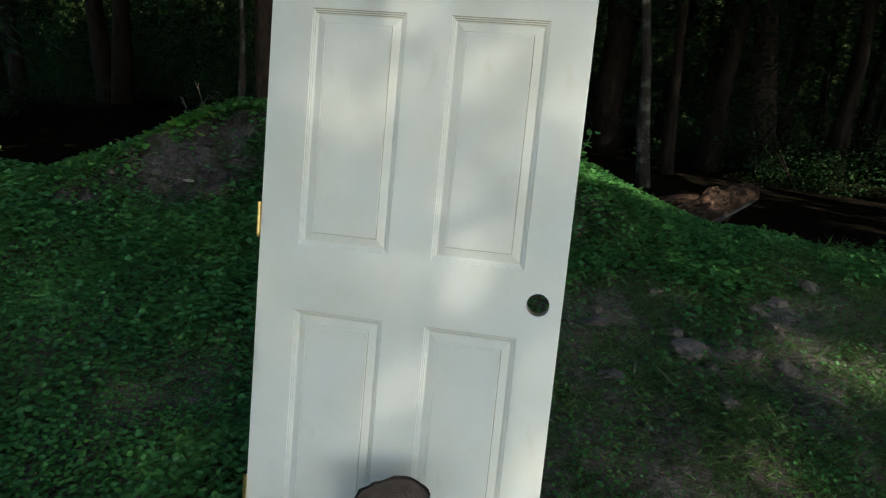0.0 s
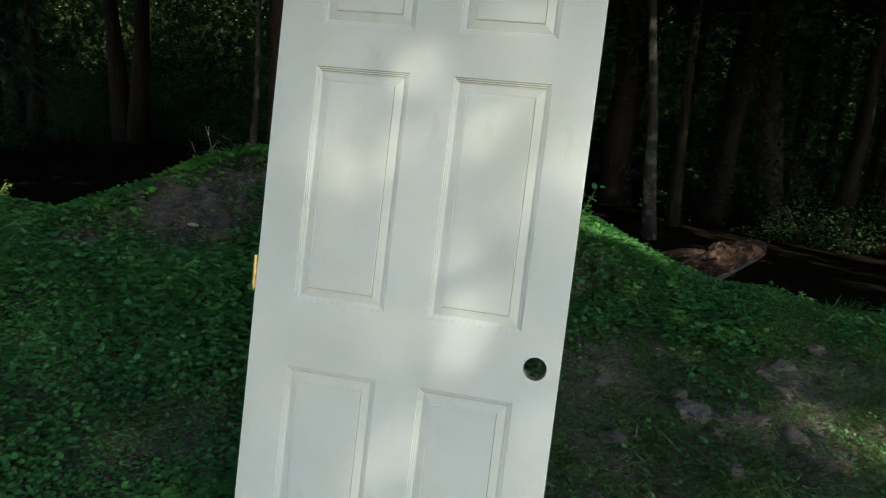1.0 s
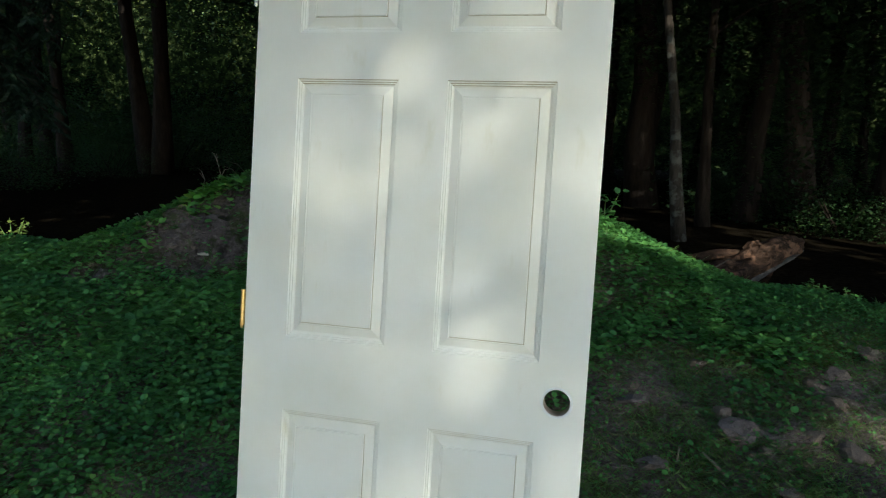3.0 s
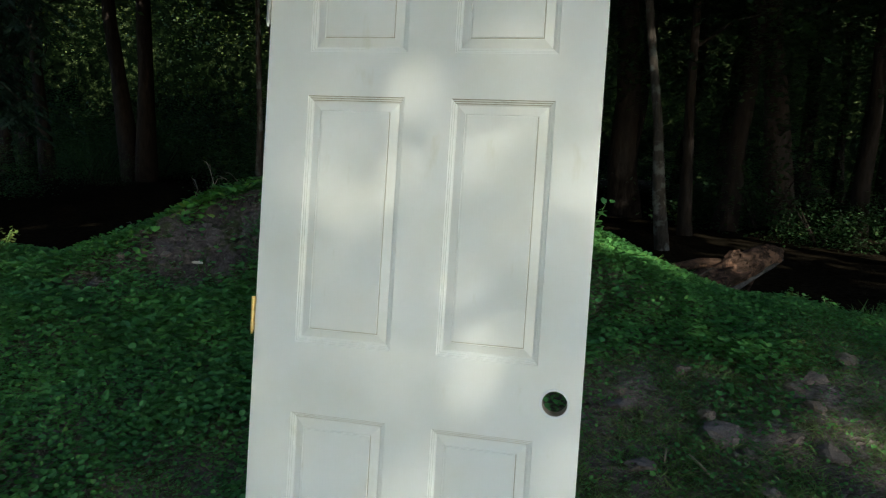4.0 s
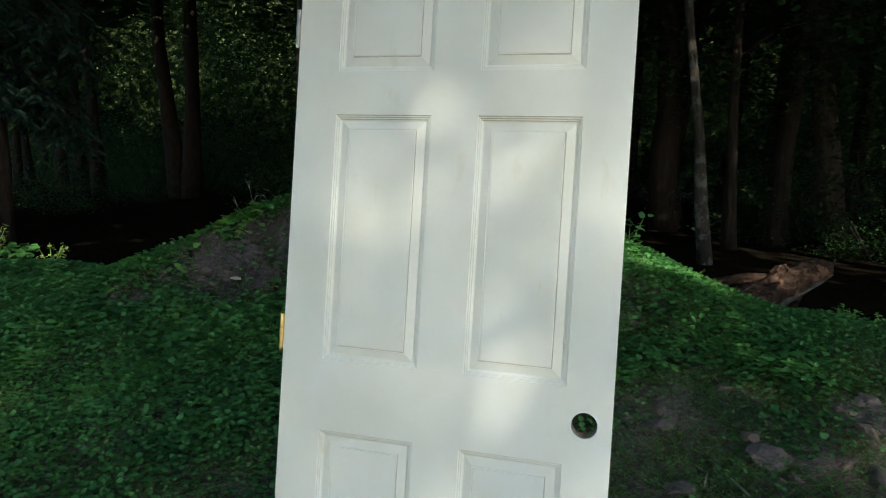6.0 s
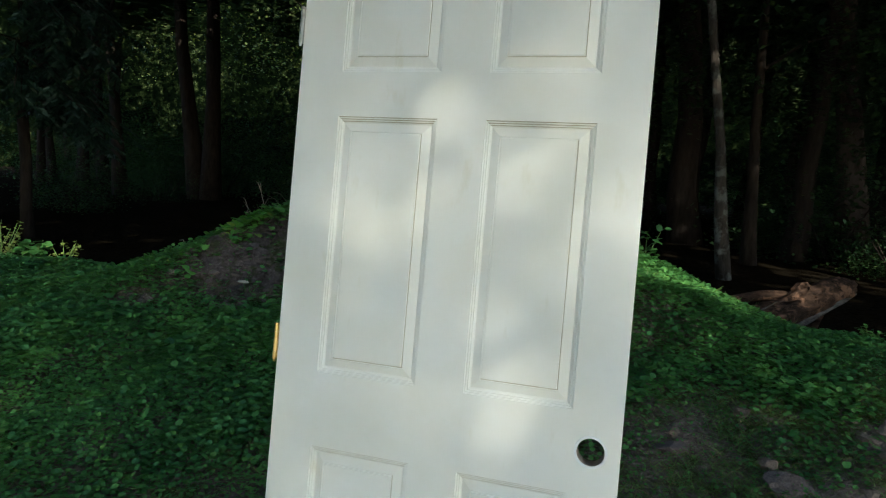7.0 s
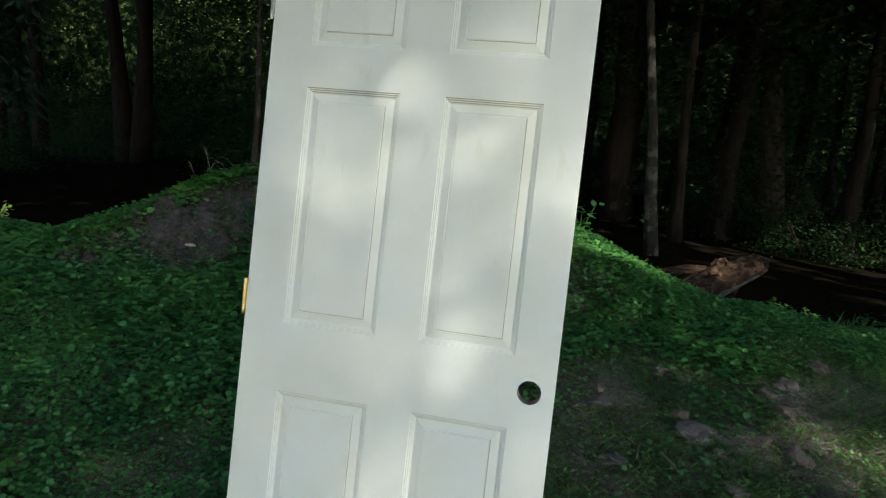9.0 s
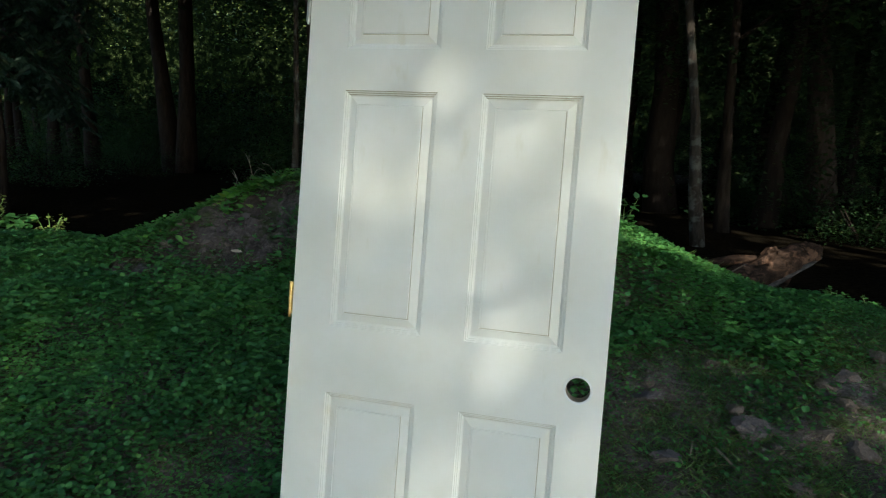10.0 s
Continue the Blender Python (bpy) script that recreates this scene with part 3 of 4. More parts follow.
cover_mesh("ground_cover", "dense low round-leaved green weeds covering the bank", 300000, -5.0, 3.4, 0.1, 3.3, covered, (0.018, 0.036), 0, 0.055, COVER, LEAF_KIDNEY, 0.32)
cover_mesh("mound_vines", "brighter broad-leaved vines trailing along the mound's rim", 17000, -2.9, -0.6, 1.9, 2.9,
           lambda x, y: 0.8 * np.exp(-((y - 2.44 - 0.25 * (x + 1.4)) / (0.19 - 0.11 * smooth(-2.0, -1.6, x))) ** 2) * (0.7 + 0.3 * clump(x, y, 7, 41)), (0.022, 0.042), 0, 0.06, VINE, LEAF_KIDNEY)
cover_mesh("small_weeds", "fine small-leaved weeds between the larger leaves", 170000, -4.5, 3.2, -0.2, 3.2,
           lambda x, y: 0.85 * (1 - 0.93 * bare(x, y)) * (0.55 + 0.3 * clump(x, y, 6, 11)), (0.013, 0.029), 0, 0.04, SMALL)


def grass_mesh(name, label, n, x0, x1, y0, y1, keep, length, mat, stand=0.9):
    x, y = scatter(n, x0, x1, y0, y1, keep)
    m = len(x)
    at = np.stack([x, y, ground_height(x, y) - 0.005], 1)
    a = rng.uniform(0, 2 * np.pi, m)
    lean = np.stack([np.cos(a) * stand, np.sin(a) * stand, rng.uniform(0.35, 1.0, m)], 1)
    lean /= np.linalg.norm(lean, axis=1)[:, None]
    s = rng.uniform(length[0], length[1], m) * (1 + 0.3 * clump(x, y, 5, 13))
    ob = new(name, leaves(name, rng, at, s, 0.5, mat, BLADE, lean))
    return tagged(ob, label, "grass", kind="stuff")


grass_mesh("grass", "thin trodden grass on the lower bank", 330000, -4.0, 3.2, -0.5, 2.6,
           lambda x, y: (1 - 0.85 * bare(x, y)) * np.clip(0.3 + 0.75 * smooth(0.0, 0.5, x) * smooth(1.9, 1.3, y - 0.9 * smooth(0.9, 1.5, x)) + 0.25 * clump(x, y, 5, 15), 0.03, 1), (0.024, 0.06), GRASS)
grass_mesh("dry_grass", "dead straw-coloured grass lying on the worn bank", 30000, 0.1, 3.2, -0.3, 1.95,
           lambda x, y: np.clip(0.45 + 0.35 * clump(x, y, 4, 43), 0.05, 1), (0.02, 0.055), STRAW, 1.6)
grass_mesh("sunny_grass", "bright grass standing on the crest beside the door", 3500, 0.25, 1.35, 2.45, 3.15,
           lambda x, y: np.clip(0.55 + 0.5 * clump(x, y, 8, 19), 0, 1), (0.03, 0.075), GRASS, 0.7)
grass_mesh("mound_grass", "green tufts growing over the mound's slipped face", 5200, -1.75, -1.1, 1.7, 2.36,
           lambda x, y: np.clip(1.1 - np.hypot((x + 1.33) / 0.17, (y - 2.12) / 0.16), 0, 1) + 0.5 * np.clip(1 - np.hypot((x + 1.62) / 0.05, (y - 1.93) / 0.06), 0, 1) + 0.7 * np.clip(1 - np.hypot((x + 1.9) / 0.14, (y - 1.75) / 0.06), 0, 1), (0.05, 0.10), SMALL, 0.6)
grass_mesh("crest_grass", "taller grass tufts along the crest of the bank", 9000, -5.0, 3.4, 2.1, 3.1,
           lambda x, y: np.clip(clump(x, y, 9, 17) - 0.25, 0, 1) * (1 - bare(x, y)), (0.04, 0.11), GRASS, 0.5)


# ---- the wood ----
def crown_mesh(name, seed, n, blobs, mat, size, shape=LEAF_ROUND, droop=0.5):
    """Leaves gathered in many small sprays round the given blobs (centre, radii)."""
    r = np.random.default_rng(seed)
    per = 26
    pts = []
    total = sum(b[1][0] * b[1][1] * b[1][2] for b in blobs)
    for c, rad in blobs:
        k = max(3, int(n / per * rad[0] * rad[1] * rad[2] / total))
        d = r.normal(0, 1, (k, 3))
        d /= np.linalg.norm(d, axis=1)[:, None]
        core = np.array(c) + d * np.array(rad) * r.uniform(0.35, 1.0, (k, 1)) ** 0.5
        spray = r.normal(0, 1, (k, per, 3)) * np.array((0.30, 0.30, 0.16)) * min(1, max(rad) / 1.3)
        pts.append((core[:, None, :] + spray).reshape(-1, 3))
    at = np.concatenate(pts)
    return leaves(name, r, at, r.uniform(size[0], size[1], len(at)), droop, mat, shape)


def crooked(base, top, n, wob, seed):
    rnd = random.Random(seed)
    base, top = Vector(base), Vector(top)
    return [base.lerp(top, k / n) + (Vector((rnd.uniform(-wob, wob), rnd.uniform(-wob, wob), 0)) if 0 < k else Vector()) for k in range(n + 1)]


def make_tree(name, label, base, top, r0, height, mat, seed, crown, limbs=5, high=False, wob=None):
    """base and a point on the leaning trunk higher up; the trunk goes on to height."""
    base = Vector(base)
    d = Vector(top) - base
    d *= height / d.z
    tree = thing(name, label, "tree", base, "trees of the wood")
    pts = crooked((0, 0, -0.3), d, 9, wob or r0 * 0.35, seed)
    radii = [r0 * (1.45 if k == 0 else 1.12 if k == 1 else 1 - 0.08 * k) for k in range(10)]
    v, f = tube(pts, radii, 12, 0.1, seed)
    part("trunk", from_arrays("trunk", v, f, mat, True), None, tree)
    rnd = random.Random(seed)
    for k in range(limbs):
        p = pts[4 + k % 6]
        a = rnd.uniform(0, 2 * math.pi)
        q = p + Vector((math.cos(a), math.sin(a), 0.5)) * rnd.uniform(1.0, 2.2)
        v, f = tube([p, (p + q) / 2 + Vector((0, 0, 0.15)), q], [r0 * 0.35, r0 * 0.22, r0 * 0.08], 7, 0.1, seed + k)
        part("limb", from_arrays("limb", v, f, mat, True), None, tree)
    if crown:
        c = part("crown", CANOPY[seed % 3] if high else crown, None, tree)
        c.location = (d.x * 0.75, d.y * 0.75, height * 0.62)
        c.rotation_euler = (0, 0, rnd.uniform(0, 6))
        c.scale = (2.3, 2.3, 0.75) if high else (1.3, 1.3, 1.15) if base.y > 9.5 else (2.0, 2.0, 0.75)
        if base.y < 9.5 or high:
            c.location.z = height * 0.9
    return tree


def blob_set(seed, count, spread, low, high, rad):
    rnd = random.Random(seed)
    return [((rnd.uniform(-spread, spread), rnd.uniform(-spread, spread), rnd.uniform(low, high)),
             (rnd.uniform(*rad), rnd.uniform(*rad), rnd.uniform(*rad) * 0.7)) for _ in range(count)]


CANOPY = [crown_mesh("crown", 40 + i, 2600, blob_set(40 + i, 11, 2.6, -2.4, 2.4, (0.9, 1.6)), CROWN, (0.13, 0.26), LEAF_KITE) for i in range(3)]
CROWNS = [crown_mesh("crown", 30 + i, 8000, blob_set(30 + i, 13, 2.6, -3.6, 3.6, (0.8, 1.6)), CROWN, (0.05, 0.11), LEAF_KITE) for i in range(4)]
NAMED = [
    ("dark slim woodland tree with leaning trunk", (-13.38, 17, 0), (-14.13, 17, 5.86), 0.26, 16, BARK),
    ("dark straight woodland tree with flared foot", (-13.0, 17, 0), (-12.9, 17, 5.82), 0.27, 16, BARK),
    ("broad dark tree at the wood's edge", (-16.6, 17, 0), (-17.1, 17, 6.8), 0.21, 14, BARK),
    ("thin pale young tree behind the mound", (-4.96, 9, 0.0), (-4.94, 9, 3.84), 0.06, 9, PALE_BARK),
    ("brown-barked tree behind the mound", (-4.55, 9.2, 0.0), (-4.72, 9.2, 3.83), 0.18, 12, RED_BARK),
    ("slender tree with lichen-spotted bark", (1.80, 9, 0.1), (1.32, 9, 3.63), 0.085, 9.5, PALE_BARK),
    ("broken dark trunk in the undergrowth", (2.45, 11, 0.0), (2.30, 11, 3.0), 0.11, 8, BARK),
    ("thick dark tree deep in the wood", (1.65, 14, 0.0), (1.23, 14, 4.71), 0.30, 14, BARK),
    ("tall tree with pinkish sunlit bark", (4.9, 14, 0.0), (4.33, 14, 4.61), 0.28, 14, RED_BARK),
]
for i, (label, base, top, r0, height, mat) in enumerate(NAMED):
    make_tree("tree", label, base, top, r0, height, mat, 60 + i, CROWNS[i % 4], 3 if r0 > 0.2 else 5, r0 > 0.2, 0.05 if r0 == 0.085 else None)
rnd = random.Random(77)
spots = [(b[1][0], b[1][1]) for b in NAMED]
tries = 0
while len(spots) < 84 and tries < 4000:
    tries += 1
    y = rnd.uniform(8.5, 24)
    x = rnd.uniform(-0.95 * y - 5, 0.62 * y + 5)
    if (-0.92 * y - 1 < x < -0.40 * y) or (x < -0.4 * y and y < 17) or (0.2 < x < 5.6 and y < 10.5):
        continue
    if min(math.hypot(x - a, y - b) for a, b in spots) < 1.9:
        continue
    spots.append((x, y))
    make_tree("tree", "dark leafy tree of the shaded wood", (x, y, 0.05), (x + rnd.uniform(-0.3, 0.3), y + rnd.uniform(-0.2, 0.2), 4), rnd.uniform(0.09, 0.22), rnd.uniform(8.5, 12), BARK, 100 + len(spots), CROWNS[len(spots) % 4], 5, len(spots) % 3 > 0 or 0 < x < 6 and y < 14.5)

# trunks stand out of view; their overhanging crowns are added to block skylight
for k, (x, y) in enumerate([(-10.5, 5.0), (-13, 8.5), (8.5, 5.5), (5.8, 7.4), (6.6, 3.6), (9.5, 9.5)]):
    make_tree("tree", "unseen broad-crowned tree added at the wood's edge to block sky light", (x, y, 0.1), (x, y, 5), 0.24, 10.5, BARK, 400 + k, CROWNS[0], 6, True)
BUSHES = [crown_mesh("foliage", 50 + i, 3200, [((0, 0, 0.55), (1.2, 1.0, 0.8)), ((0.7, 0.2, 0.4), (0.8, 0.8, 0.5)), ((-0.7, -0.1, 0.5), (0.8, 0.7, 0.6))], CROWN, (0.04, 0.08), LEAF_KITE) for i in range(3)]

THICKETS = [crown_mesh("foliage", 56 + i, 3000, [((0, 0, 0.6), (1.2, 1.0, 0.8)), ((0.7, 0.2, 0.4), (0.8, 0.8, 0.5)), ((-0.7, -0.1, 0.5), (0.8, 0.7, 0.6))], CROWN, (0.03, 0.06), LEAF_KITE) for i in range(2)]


def make_bush(label, x, y, z, s, k):
    bush = thing("bush", label, "bush", Vector((x, y, z)), "undergrowth")
    rnd = random.Random(k)
    for j in range(4):
        a = rnd.uniform(0, 6.28)
        v, f = tube([(0, 0, -0.05), (0.3 * math.cos(a) * s, 0.3 * math.sin(a) * s, 0.5 * s), (0.6 * math.cos(a) * s, 0.6 * math.sin(a) * s, 0.95 * s)], [0.02, 0.014, 0.006], 6, 0.1, k + j)
        part("stem", from_arrays("stem", v, f, BARK, True), None, bush)
    c = part("foliage", THICKETS[k % 2] if y > 14 or y < 0 or s > 1.8 else BUSHES[k % 3], None, bush)
    c.scale, c.rotation_euler = (s, s, s), (0, 0, rnd.uniform(0, 6))


rnd = random.Random(31)
for k in range(46):
    y = rnd.uniform(7.5, 24)
    x = rnd.uniform(-0.95 * y - 3, 0.62 * y + 4)
    if (-12 < x < -2 and y < 12) or (x > 0.5 and y < 12):
        continue
    make_bush("dark shrub of the shaded undergrowth", x, y, 0.0, rnd.uniform(0.7, 1.7), k)
for k in range(16):
    y = rnd.uniform(19, 25)
    make_bush("tall dark thicket deep in the wood", -0.85 * y - 6 + k * 1.25, y, 0.0, rnd.uniform(1.9, 2.9), 90 + k)
for k, (x, y, s) in enumerate([(6.2, 10.4, 0.9), (4.6, 10.8, 0.7)]):
    make_bush("dark shrub in the wood beyond the fallen log", x, y, 0.0, s, 60 + k)

# far woods that close the view
r = np.random.default_rng(9)
n = 170000
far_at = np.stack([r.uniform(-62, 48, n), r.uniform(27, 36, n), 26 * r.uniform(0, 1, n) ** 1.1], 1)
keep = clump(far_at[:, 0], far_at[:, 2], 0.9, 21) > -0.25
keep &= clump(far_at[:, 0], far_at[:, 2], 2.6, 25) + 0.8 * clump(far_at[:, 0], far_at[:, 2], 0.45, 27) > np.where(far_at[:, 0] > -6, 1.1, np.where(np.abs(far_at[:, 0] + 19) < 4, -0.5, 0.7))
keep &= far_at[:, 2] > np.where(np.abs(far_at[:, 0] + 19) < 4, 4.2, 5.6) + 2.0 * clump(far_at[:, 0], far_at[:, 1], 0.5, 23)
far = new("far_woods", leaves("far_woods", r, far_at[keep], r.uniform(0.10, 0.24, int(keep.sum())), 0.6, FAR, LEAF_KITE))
tagged(far, "dense far woodland foliage with sunlit glints in its leaf colour", "woods", kind="stuff")
BACK, nt, b = material("backdrop_painted_glints", 1.0, specular=0.0)
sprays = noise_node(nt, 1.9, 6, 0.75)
# paints dark depth and sunlit glints straight into the backdrop's colour
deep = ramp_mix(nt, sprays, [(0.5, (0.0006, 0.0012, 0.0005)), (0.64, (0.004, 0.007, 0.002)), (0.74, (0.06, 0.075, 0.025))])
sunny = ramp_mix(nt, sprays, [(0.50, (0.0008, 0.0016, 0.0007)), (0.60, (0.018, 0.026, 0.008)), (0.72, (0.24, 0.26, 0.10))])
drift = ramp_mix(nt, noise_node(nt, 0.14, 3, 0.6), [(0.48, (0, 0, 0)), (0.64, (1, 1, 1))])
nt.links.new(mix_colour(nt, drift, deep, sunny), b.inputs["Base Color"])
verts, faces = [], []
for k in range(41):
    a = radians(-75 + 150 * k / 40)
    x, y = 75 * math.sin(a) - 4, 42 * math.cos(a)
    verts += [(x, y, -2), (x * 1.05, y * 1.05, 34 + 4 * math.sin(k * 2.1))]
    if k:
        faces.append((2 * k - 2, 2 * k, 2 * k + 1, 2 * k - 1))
tagged(new("backdrop", from_arrays("backdrop", verts, faces, BACK, True)), "distant green woods with shade and sunlit glints painted in", "backdrop", kind="structure")

# unseen woods closing the clearing on both sides and behind, added to cut skylight
rnd = random.Random(8)
for k in range(34):
    if k < 13:
        x, y = rnd.uniform(-19, -11), -22 + 2.2 * k + rnd.uniform(-1, 1)
    elif k < 25:
        x, y = rnd.uniform(11, 18), 3 + 1.1 * (k - 13) + rnd.uniform(-1, 1)
    else:
        x, y = -20 + 2.4 * (k - 25), rnd.uniform(-24, -17)
    t = make_tree("tree", "unseen leafy tree added round the clearing to darken the wood", (x, y, float(ground_height(x, y))), (x, y, 5), rnd.uniform(0.14, 0.28), rnd.uniform(9, 13), BARK, 300 + k, CANOPY[k % 3], 3)
    make_bush("unseen shrub added round the clearing to darken the wood", x + 1.2, y + 0.6, float(ground_height(x, y)), rnd.uniform(1.6, 2.6), 200 + k)

# ---- tall trees behind the camera, which shade the bank and dapple the door ----
S = np.array(TO_SUN)
U = np.array(Vector((0, 0, 1)).cross(TO_SUN).normalized())
V = np.cross(S, U)


def on_door(x, z):
    return LEAN @ Vector((x, 0, z))


# thin places in the crowns: where their light falls, half-widths across and up, and the share of sun let through
THIN = [(on_door(x, z), a, b, 0.5 * share) for x, z, a, b, share in (
    (0.33, 1.50, 0.055, 0.05, 0.22), (0.33, 1.42, 0.06, 0.06, 0.30), (0.335, 1.33, 0.055, 0.05, 0.24), (0.18, 1.43, 0.06, 0.07, 0.16), (0.235, 1.34, 0.05, 0.05, 0.13),
    (0.005, 1.55, 0.055, 0.06, 0.13), (-0.02, 1.46, 0.045, 0.05, 0.13), (-0.20, 1.46, 0.055, 0.055, 0.15), (-0.13, 1.39, 0.05, 0.045, 0.17), (-0.22, 1.37, 0.05, 0.04, 0.13),
    (-0.34, 1.53, 0.05, 0.05, 0.08), (0.008, 1.10, 0.05, 0.05, 0.18), (0.05, 1.01, 0.06, 0.04, 0.26), (0.16, 0.97, 0.06, 0.045, 0.26), (-0.05, 1.02, 0.05, 0.035, 0.15),
    (-0.13, 1.09, 0.06, 0.03, 0.07), (0.20, 1.75, 0.07, 0.06, 0.07), (0.36, 0.55, 0.04, 0.15, 0.16), (0.0, 0.68, 0.04, 0.10, 0.07), (0.26, 0.48, 0.04, 0.08, 0.12))]
THIN += [(Vector((0.62, 2.72, 0.92)), 0.28, 0.15, 0.995), (Vector((1.57, 1.25, 0.44)), 0.10, 0.065, 0.98), (Vector((1.89, 4.98, 0.60)), 0.12, 0.09, 0.995),
         (Vector((-4.8, 3.0, 0.72)), 0.2, 0.16, 0.8), (Vector((-4.07, 3.0, 0.74)), 0.16, 0.14, 0.9),
         (Vector((1.15, 0.62, 0.22)), 0.28, 0.10, 0.08), (Vector((2.6, 5.0, 0.30)), 0.12, 0.08, 0.6), (Vector((1.15, 13.8, 4.7)), 0.3, 0.4, 0.9), (Vector((4.35, 13.8, 4.5)), 0.3, 0.5, 0.9)]


def let_through(u, v, base):
    t = np.full_like(u, base)
    for g, su, sv, amount in THIN:
        t = np.maximum(t, amount * np.exp(-0.5 * (((u - float(np.dot(g, U))) / su) ** 2 + ((v - float(np.dot(g, V))) / sv) ** 2)))
    return t


def shade_crowns():
    """Leaves in three sizes, the finest where they dapple the door; how many are left follows the light let through."""
    r = np.random.default_rng(3)
    out = []
    inner, middle = (-1.3, 1.3, -0.6, 2.7), (-6.5, 6.5, -2.5, 5.0)
    for n, (u0, u1, v0, v1), hole, size, dense in ((68000, inner, None, (0.035, 0.065), 7.7), (105000, middle, inner, (0.07, 0.13), 4.2), (84000, (-26, 26, -2.5, 15), middle, (0.25, 0.5), 0)):
        # one leaf to each small cell, so that the shade is even
        nu = int(math.sqrt(n * (u1 - u0) / (v1 - v0)))
        cell = np.arange(n)
        u = u0 + (u1 - u0) * ((cell % nu) + r.uniform(0, 1, n)) / nu
        v = v0 + (v1 - v0) * ((cell // nu) + r.uniform(0, 1, n)) / (n // nu + 1)
        d = r.uniform(12, 15.5, n)
        p = u[:, None] * U + v[:, None] * V + d[:, None] * S
        ok = p[:, 2] > 2.2
        if hole:
            ok &= ~((u > hole[0]) & (u < hole[1]) & (v > hole[2]) & (v < hole[3]))
        if dense:
            ok &= r.uniform(0, 1, n) < -np.log(let_through(u, v, 0.004)) / dense
        else:
            ok &= (clump(u, v, 0.8, 33) > -1.8) & (p[:, 1] < -5) & (let_through(u, v, 0.0) < 0.4)
        out.append((p[ok], r.uniform(size[0], size[1], int(ok.sum())), u[ok]))
    return out


shade = shade_crowns()
for k, (lo, hi) in enumerate(((-30, -9), (-9, -3.2), (-3.2, 3.2), (3.2, 9), (9, 30))):
    mid = max(-13.0, min(13.0, (lo + hi) / 2))
    mid += 3.2 if k == 2 else 0.0
    foot = Vector(mid * U + 11.5 * S)
    foot.z = float(ground_height(foot.x, foot.y))
    tree = thing("tree", "tall leafy shade tree at the yard's edge", "tree", foot, "shade trees")
    v, f = tube(crooked((0, 0, -0.3), (0.3, 0.2, 13), 8, 0.12, k + 5), [0.34, 0.27, 0.25, 0.23, 0.2, 0.17, 0.14, 0.1, 0.06], 12, 0.1, k)
    part("trunk", from_arrays("trunk", v, f, BARK, True), None, tree)
    for p, s, u in shade:
        ok = (u >= lo) & (u < hi)
        if ok.any():
            part("crown", leaves("crown", np.random.default_rng(k), p[ok] - np.array(foot), s[ok], 0.6, CROWN), None, tree)


# ---- the fallen log, weeds and the hanging branch ----
def fine_tube(keys, radii, seed, per=7, sides=30):
    """A smooth limb through the keys, with long ridges and hollows of weathered wood."""
    keys = [Vector(k) for k in keys]
    verts, faces, rings = [], [], 0
    for i in range(len(keys) - 1):
        a, b2, c, d = keys[max(i - 1, 0)], keys[i], keys[i + 1], keys[min(i + 2, len(keys) - 1)]
        for q in range(per):
            t = q / per
            p = 0.5 * (2 * b2 + (c - a) * t + (2 * a - 5 * b2 + 4 * c - d) * t * t + (3 * b2 - a - 3 * c + d) * t ** 3)
            r = radii[i] + (radii[i + 1] - radii[i]) * t
            way = (c - b2).normalized()
            s1 = way.cross(Vector((0, 0, 1))).normalized()
            s2 = s1.cross(way)
            for k in range(sides):
                g = 2 * math.pi * k / sides
                m = 1 + 0.34 * noise.noise((2.2 * math.cos(g), 2.2 * math.sin(g), rings * 0.08 + seed)) + 0.34 * noise.noise((6 * math.cos(g), 6 * math.sin(g), rings * 0.16 + seed)) + 0.12 * noise.noise((15 * math.cos(g), 15 * math.sin(g), rings * 0.3 + seed))
                verts.append(p + (s1 * math.cos(g) + s2 * math.sin(g)) * r * m)
            if rings:
                o = rings * sides
                faces += [(o - sides + k, o - sides + (k + 1) % sides, o + (k + 1) % sides, o + k) for k in range(sides)]
            rings += 1
    faces += [tuple(range(sides - 1, -1, -1)), tuple(range(len(verts) - sides, len(verts)))]
    return verts, faces


def knot_ring(k, r0, way):
    """A raised, ragged collar round a rotted branch hole."""
    bm = bmesh.new()
    a = way.orthogonal().normalized()
    c = way.cross(a)
    rings = []
    for f, d in ((1.5, -0.04), (1.15, 0.0), (0.95, 0.022), (0.68, 0.02), (0.5, -0.02), (0.38, -0.05)):
        rings.append([bm.verts.new(k + way * (d + 0.008 * math.sin(q * 2.3)) + (a * math.cos(q * 0.3927) + c * 0.75 * math.sin(q * 0.3927)) * r0 * f * (1 + 0.12 * math.sin(q * 3.1))) for q in range(16)])
    for r1, r2 in zip(rings, rings[1:]):
        for q in range(16):
            bm.faces.new([r1[q], r1[(q + 1) % 16], r2[(q + 1) % 16], r2[q]])
    bm.faces.new(rings[-1])
    bmesh.ops.recalc_face_normals(bm, faces=bm.faces)
    return bm


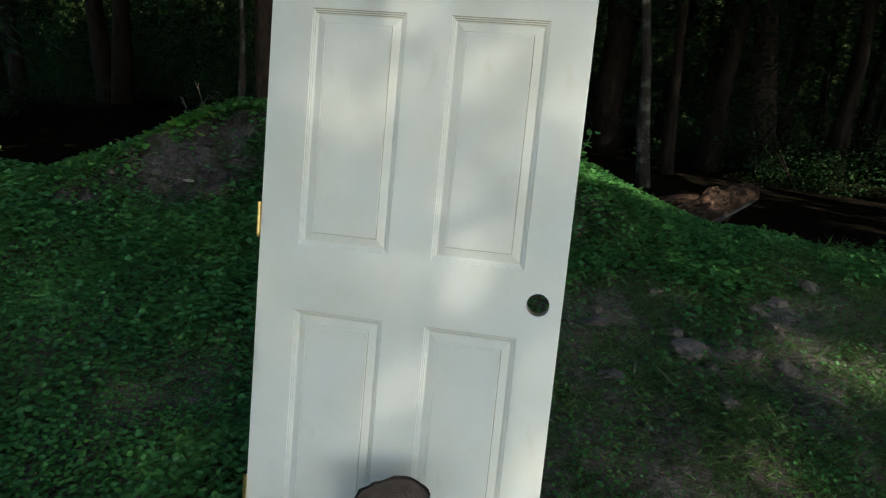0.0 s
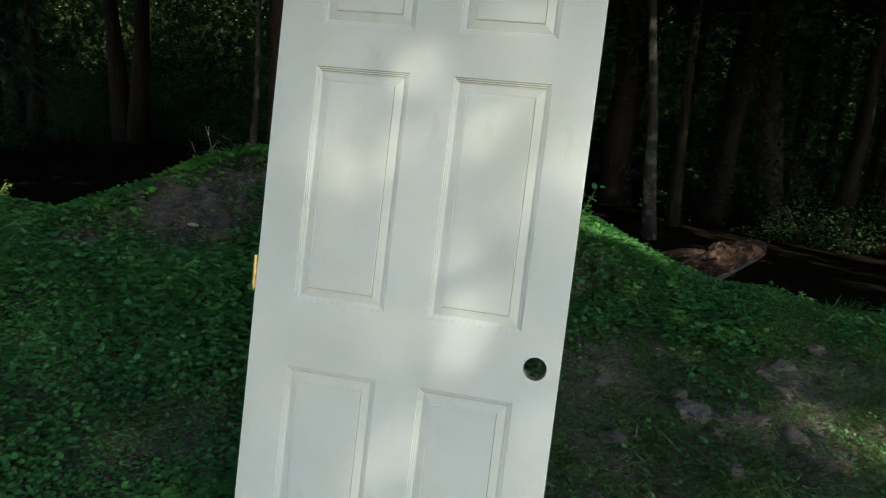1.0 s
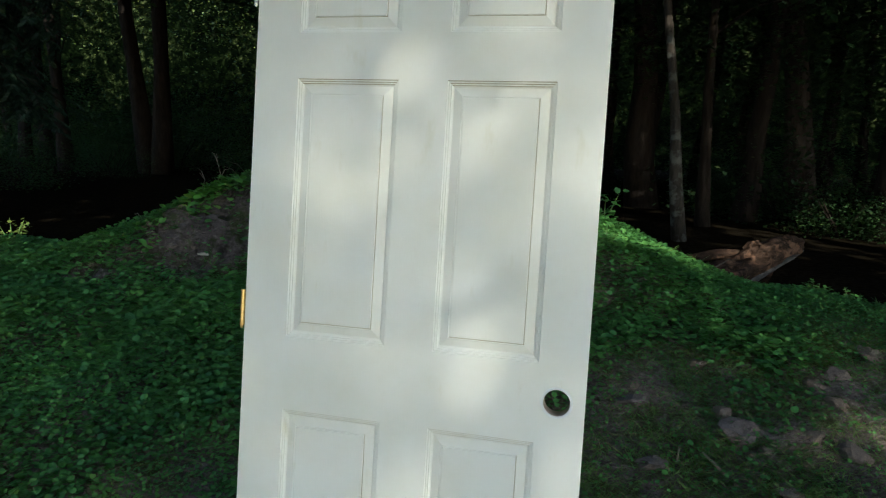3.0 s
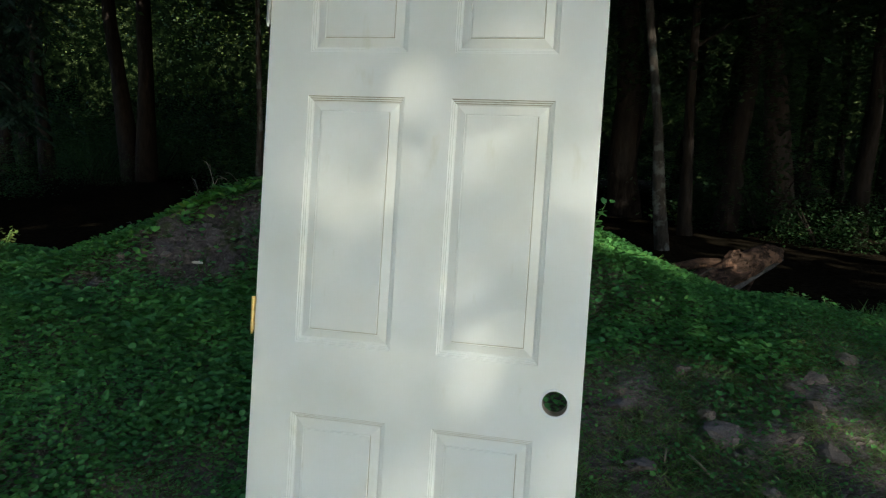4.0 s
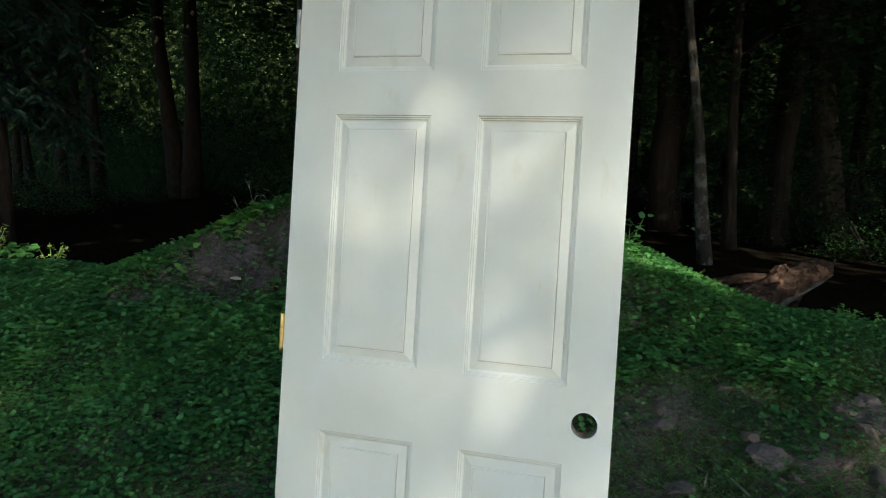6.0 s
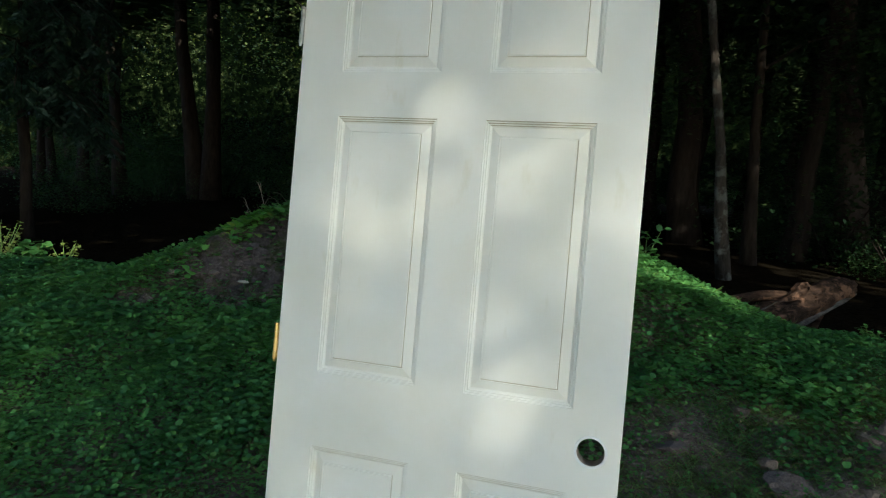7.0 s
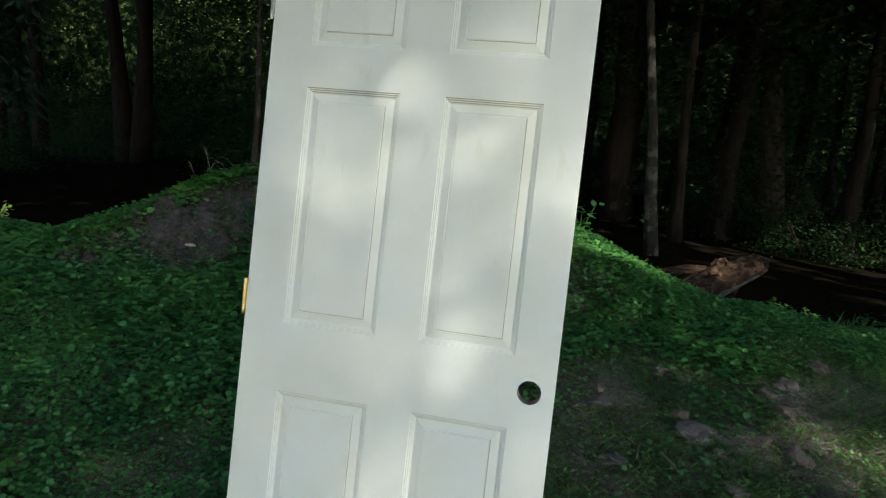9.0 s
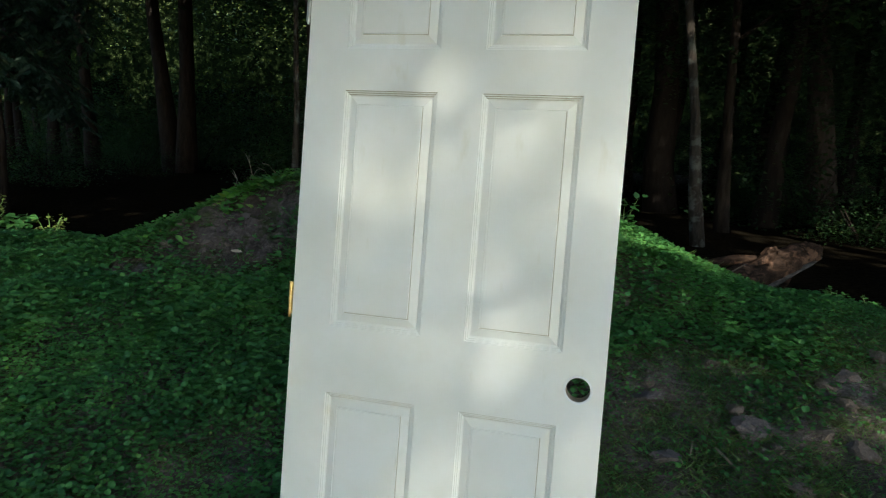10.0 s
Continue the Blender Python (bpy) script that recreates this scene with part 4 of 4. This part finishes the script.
def build_fallen_log():
    """A rotten trunk that rises out of the hollow behind the bank, split along its lower side."""
    foot = Vector((0.95, 4.20, 0.07))
    log = thing("fallen_log", "rotting reddish-brown fallen log beyond the crest", "log", foot)
    keys = [Vector(k) - foot for k in ((0.95, 4.20, 0.10), (1.32, 4.52, 0.25), (1.64, 4.82, 0.37), (1.93, 5.12, 0.47), (2.20, 5.42, 0.54), (2.40, 5.66, 0.57))]
    v, f = fine_tube(keys, [0.17, 0.18, 0.155, 0.135, 0.11, 0.07], 4, 9, 36)
    part("trunk", from_arrays("trunk", v, f, DEAD_WOOD, True), None, log)
    out = Vector((0.18, -0.75, 0.62)).normalized()
    part("knot", knot_ring(keys[3] + Vector((-0.07, -0.10, 0.12)), 0.072, out), DEAD_WOOD, log, "hollow ring of a lost branch")
    part("knot", knot_ring(keys[3] + Vector((0.01, -0.15, 0.03)), 0.055, out), DEAD_WOOD, log, "broken stub of a lost branch")
    low = Vector((0.075, -0.075, -0.092))
    v, f = fine_tube([keys[1] + low, keys[2] + low, keys[3] + low * 0.95, keys[4] + low * 0.85, keys[5] + low * 0.6], [0.034, 0.032, 0.026, 0.020, 0.010], 9, 8, 14)
    part("split_edge", from_arrays("split_edge", v, f, SPLIT_WOOD, True), None, log, "grey split edge along the underside")
    top = Vector((-0.12, 0.10, 0.10))
    v, f = fine_tube([keys[0] + Vector((0.10, 0.25, 0.36)), keys[1] + top + Vector((-0.05, 0.1, 0.10)), keys[2] + top + Vector((0, 0.05, 0.04)), keys[3] + top * 0.4], [0.014, 0.036, 0.045, 0.03], 12, 7, 14)
    part("side_limb", from_arrays("side_limb", v, f, DEAD_WOOD, True), None, log, "broken side limb lying along the trunk")
    v, f = fine_tube([keys[4] + Vector((0.02, 0.06, -0.03)), keys[4] + Vector((0.0, 0.35, -0.28)), keys[4] + Vector((-0.05, 0.5, -0.58))], [0.05, 0.04, 0.035], 14, 5, 12)
    part("stub", from_arrays("stub", v, f, DEAD_WOOD, True), None, log, "branch stub that props the trunk off the ground")


build_fallen_log()


def build_root_fringe():
    """Rootlets that hang from the turf where the mound's face has slipped."""
    at = on_ground(-1.5, 2.33)
    fringe = thing("root_fringe", "dark rootlets hanging under the mound's turf rim", "roots", at)
    rnd = random.Random(6)
    for k in range(30):
        x = -1.74 + 0.5 * k / 29 + rnd.uniform(-0.008, 0.008)
        y = 2.325 + 0.12 * (x + 1.5) + rnd.uniform(-0.01, 0.01)
        p = on_ground(x, y, 0.022) - at
        drop = rnd.uniform(0.03, 0.075)
        v, f = tube([p, p + Vector((rnd.uniform(-0.006, 0.006), -0.03, -0.5 * drop)), p + Vector((rnd.uniform(-0.015, 0.015), -0.045, -drop))], [0.006, 0.0045, 0.002], 6, 0.2, k)
        part("root", from_arrays("root", v, f, ROOT, True), None, fringe)


build_root_fringe()


def leafy_weed(name, label, at, h, stems, leaf, mat, seed, category="weed"):
    w = thing(name, label, category, at)
    rnd = random.Random(seed)
    r = np.random.default_rng(seed)
    spots = []
    for k in range(stems):
        a = rnd.uniform(0, 6.28)
        q = Vector((math.cos(a) * h * 0.35, math.sin(a) * h * 0.35, h * rnd.uniform(0.6, 1)))
        v, f = tube([(0, 0, -0.02), q * 0.5 + Vector((0, 0, 0.05 * h)), q], [0.006, 0.004, 0.002], 6, 0.1, k)
        part("stem", from_arrays("stem", v, f, GRASS, True), None, w)
        for j in range(14):
            t = 0.25 + 0.75 * j / 13
            spots.append(np.array(q) * t + r.normal(0, 0.03 * h + 0.01, 3))
    at_ = np.array(spots)
    part("foliage", leaves("foliage", r, at_, r.uniform(leaf * 0.6, leaf, len(at_)), 0.4, mat), None, w)


leafy_weed("sapling", "leafy green sapling on the crest beside the door", on_ground(0.47, 3.1), 0.24, 4, 0.055, COVER, 3, "sapling")
for k, (x, y, h) in enumerate([(-4.07, 3.0, 0.30), (-4.75, 3.0, 0.40), (-4.92, 3.05, 0.42), (-5.05, 3.0, 0.36)]):
    leafy_weed("weed", "sunlit yellow-green weed at the bank's edge", on_ground(x, y), h, 5, 0.038, YELLOW, 30 + k)
for k, (x, y, h) in enumerate([(-4.4, 3.0, 0.24), (-4.55, 3.1, 0.28), (-5.2, 3.2, 0.3)]):
    leafy_weed("weed", "dark broad-leaved weed at the bank's edge", on_ground(x, y), h, 4, 0.09, COVER, 40 + k)
for k, (x, y) in enumerate([(2.7, 5.0), (3.1, 4.9), (3.4, 5.2), (2.5, 5.3)]):
    leafy_weed("weed", "green broad-leaved weed under the fallen log", on_ground(x, y), 0.22, 5, 0.05, SMALL, 50 + k)


def build_hanging_tree():
    """A small tree at the wood's edge, whose feathered leaves hang before the dark."""
    base = on_ground(-8.9, 6.8)
    tree = thing("tree", "small tree with drooping feathery leaves at the wood's edge", "tree", base)
    v, f = tube(crooked((0, 0, -0.2), (-0.3, 0.3, 5.5), 8, 0.05, 9), [0.11, 0.09, 0.085, 0.08, 0.07, 0.06, 0.05, 0.04, 0.03], 10, 0.1, 3)
    part("trunk", from_arrays("trunk", v, f, BARK, True), None, tree)
    rnd = random.Random(15)
    spots, dirs = [], []
    for k in range(60):
        a = rnd.uniform(-1.7, 1.7)
        reach, z0 = rnd.uniform(0.7, 1.9), rnd.uniform(1.9, 4.6)
        p0 = Vector((0, 0, z0))
        p2 = Vector((math.cos(a) * reach, math.sin(a) * reach * 0.8, z0 + 0.1 - 0.35 * reach))
        p1 = (p0 + p2) / 2 + Vector((0, 0, 0.3))
        v, f = tube([p0, p1, p2], [0.018, 0.012, 0.004], 6, 0.1, k)
        part("limb", from_arrays("limb", v, f, BARK, True), None, tree)
        for j in range(9):
            t = 0.3 + 0.7 * j / 8
            s0 = p0.lerp(p1, 2 * t) if t < 0.5 else p1.lerp(p2, 2 * t - 1)
            b2 = rnd.uniform(0, 6.28)
            out = Vector((math.cos(b2), math.sin(b2), -0.7)).normalized()
            side = out.cross(Vector((0, 0, 1))).normalized()
            for q in range(7):
                for sgn in (-1, 1):
                    spots.append(s0 + out * (0.05 + 0.05 * q))
                    dirs.append((side * sgn + out * 0.6 + Vector((0, 0, -0.35))).normalized())
    r = np.random.default_rng(2)
    at = np.array(spots)
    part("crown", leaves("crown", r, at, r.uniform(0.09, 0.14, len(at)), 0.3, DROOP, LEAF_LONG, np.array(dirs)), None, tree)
    # second crown above the view, added to shade the drooping leaves and floor
    top = part("crown", CROWNS[1], None, tree)
    top.location, top.scale = (0.4, 0.2, 7.2), (1.9, 1.7, 0.7)


build_hanging_tree()
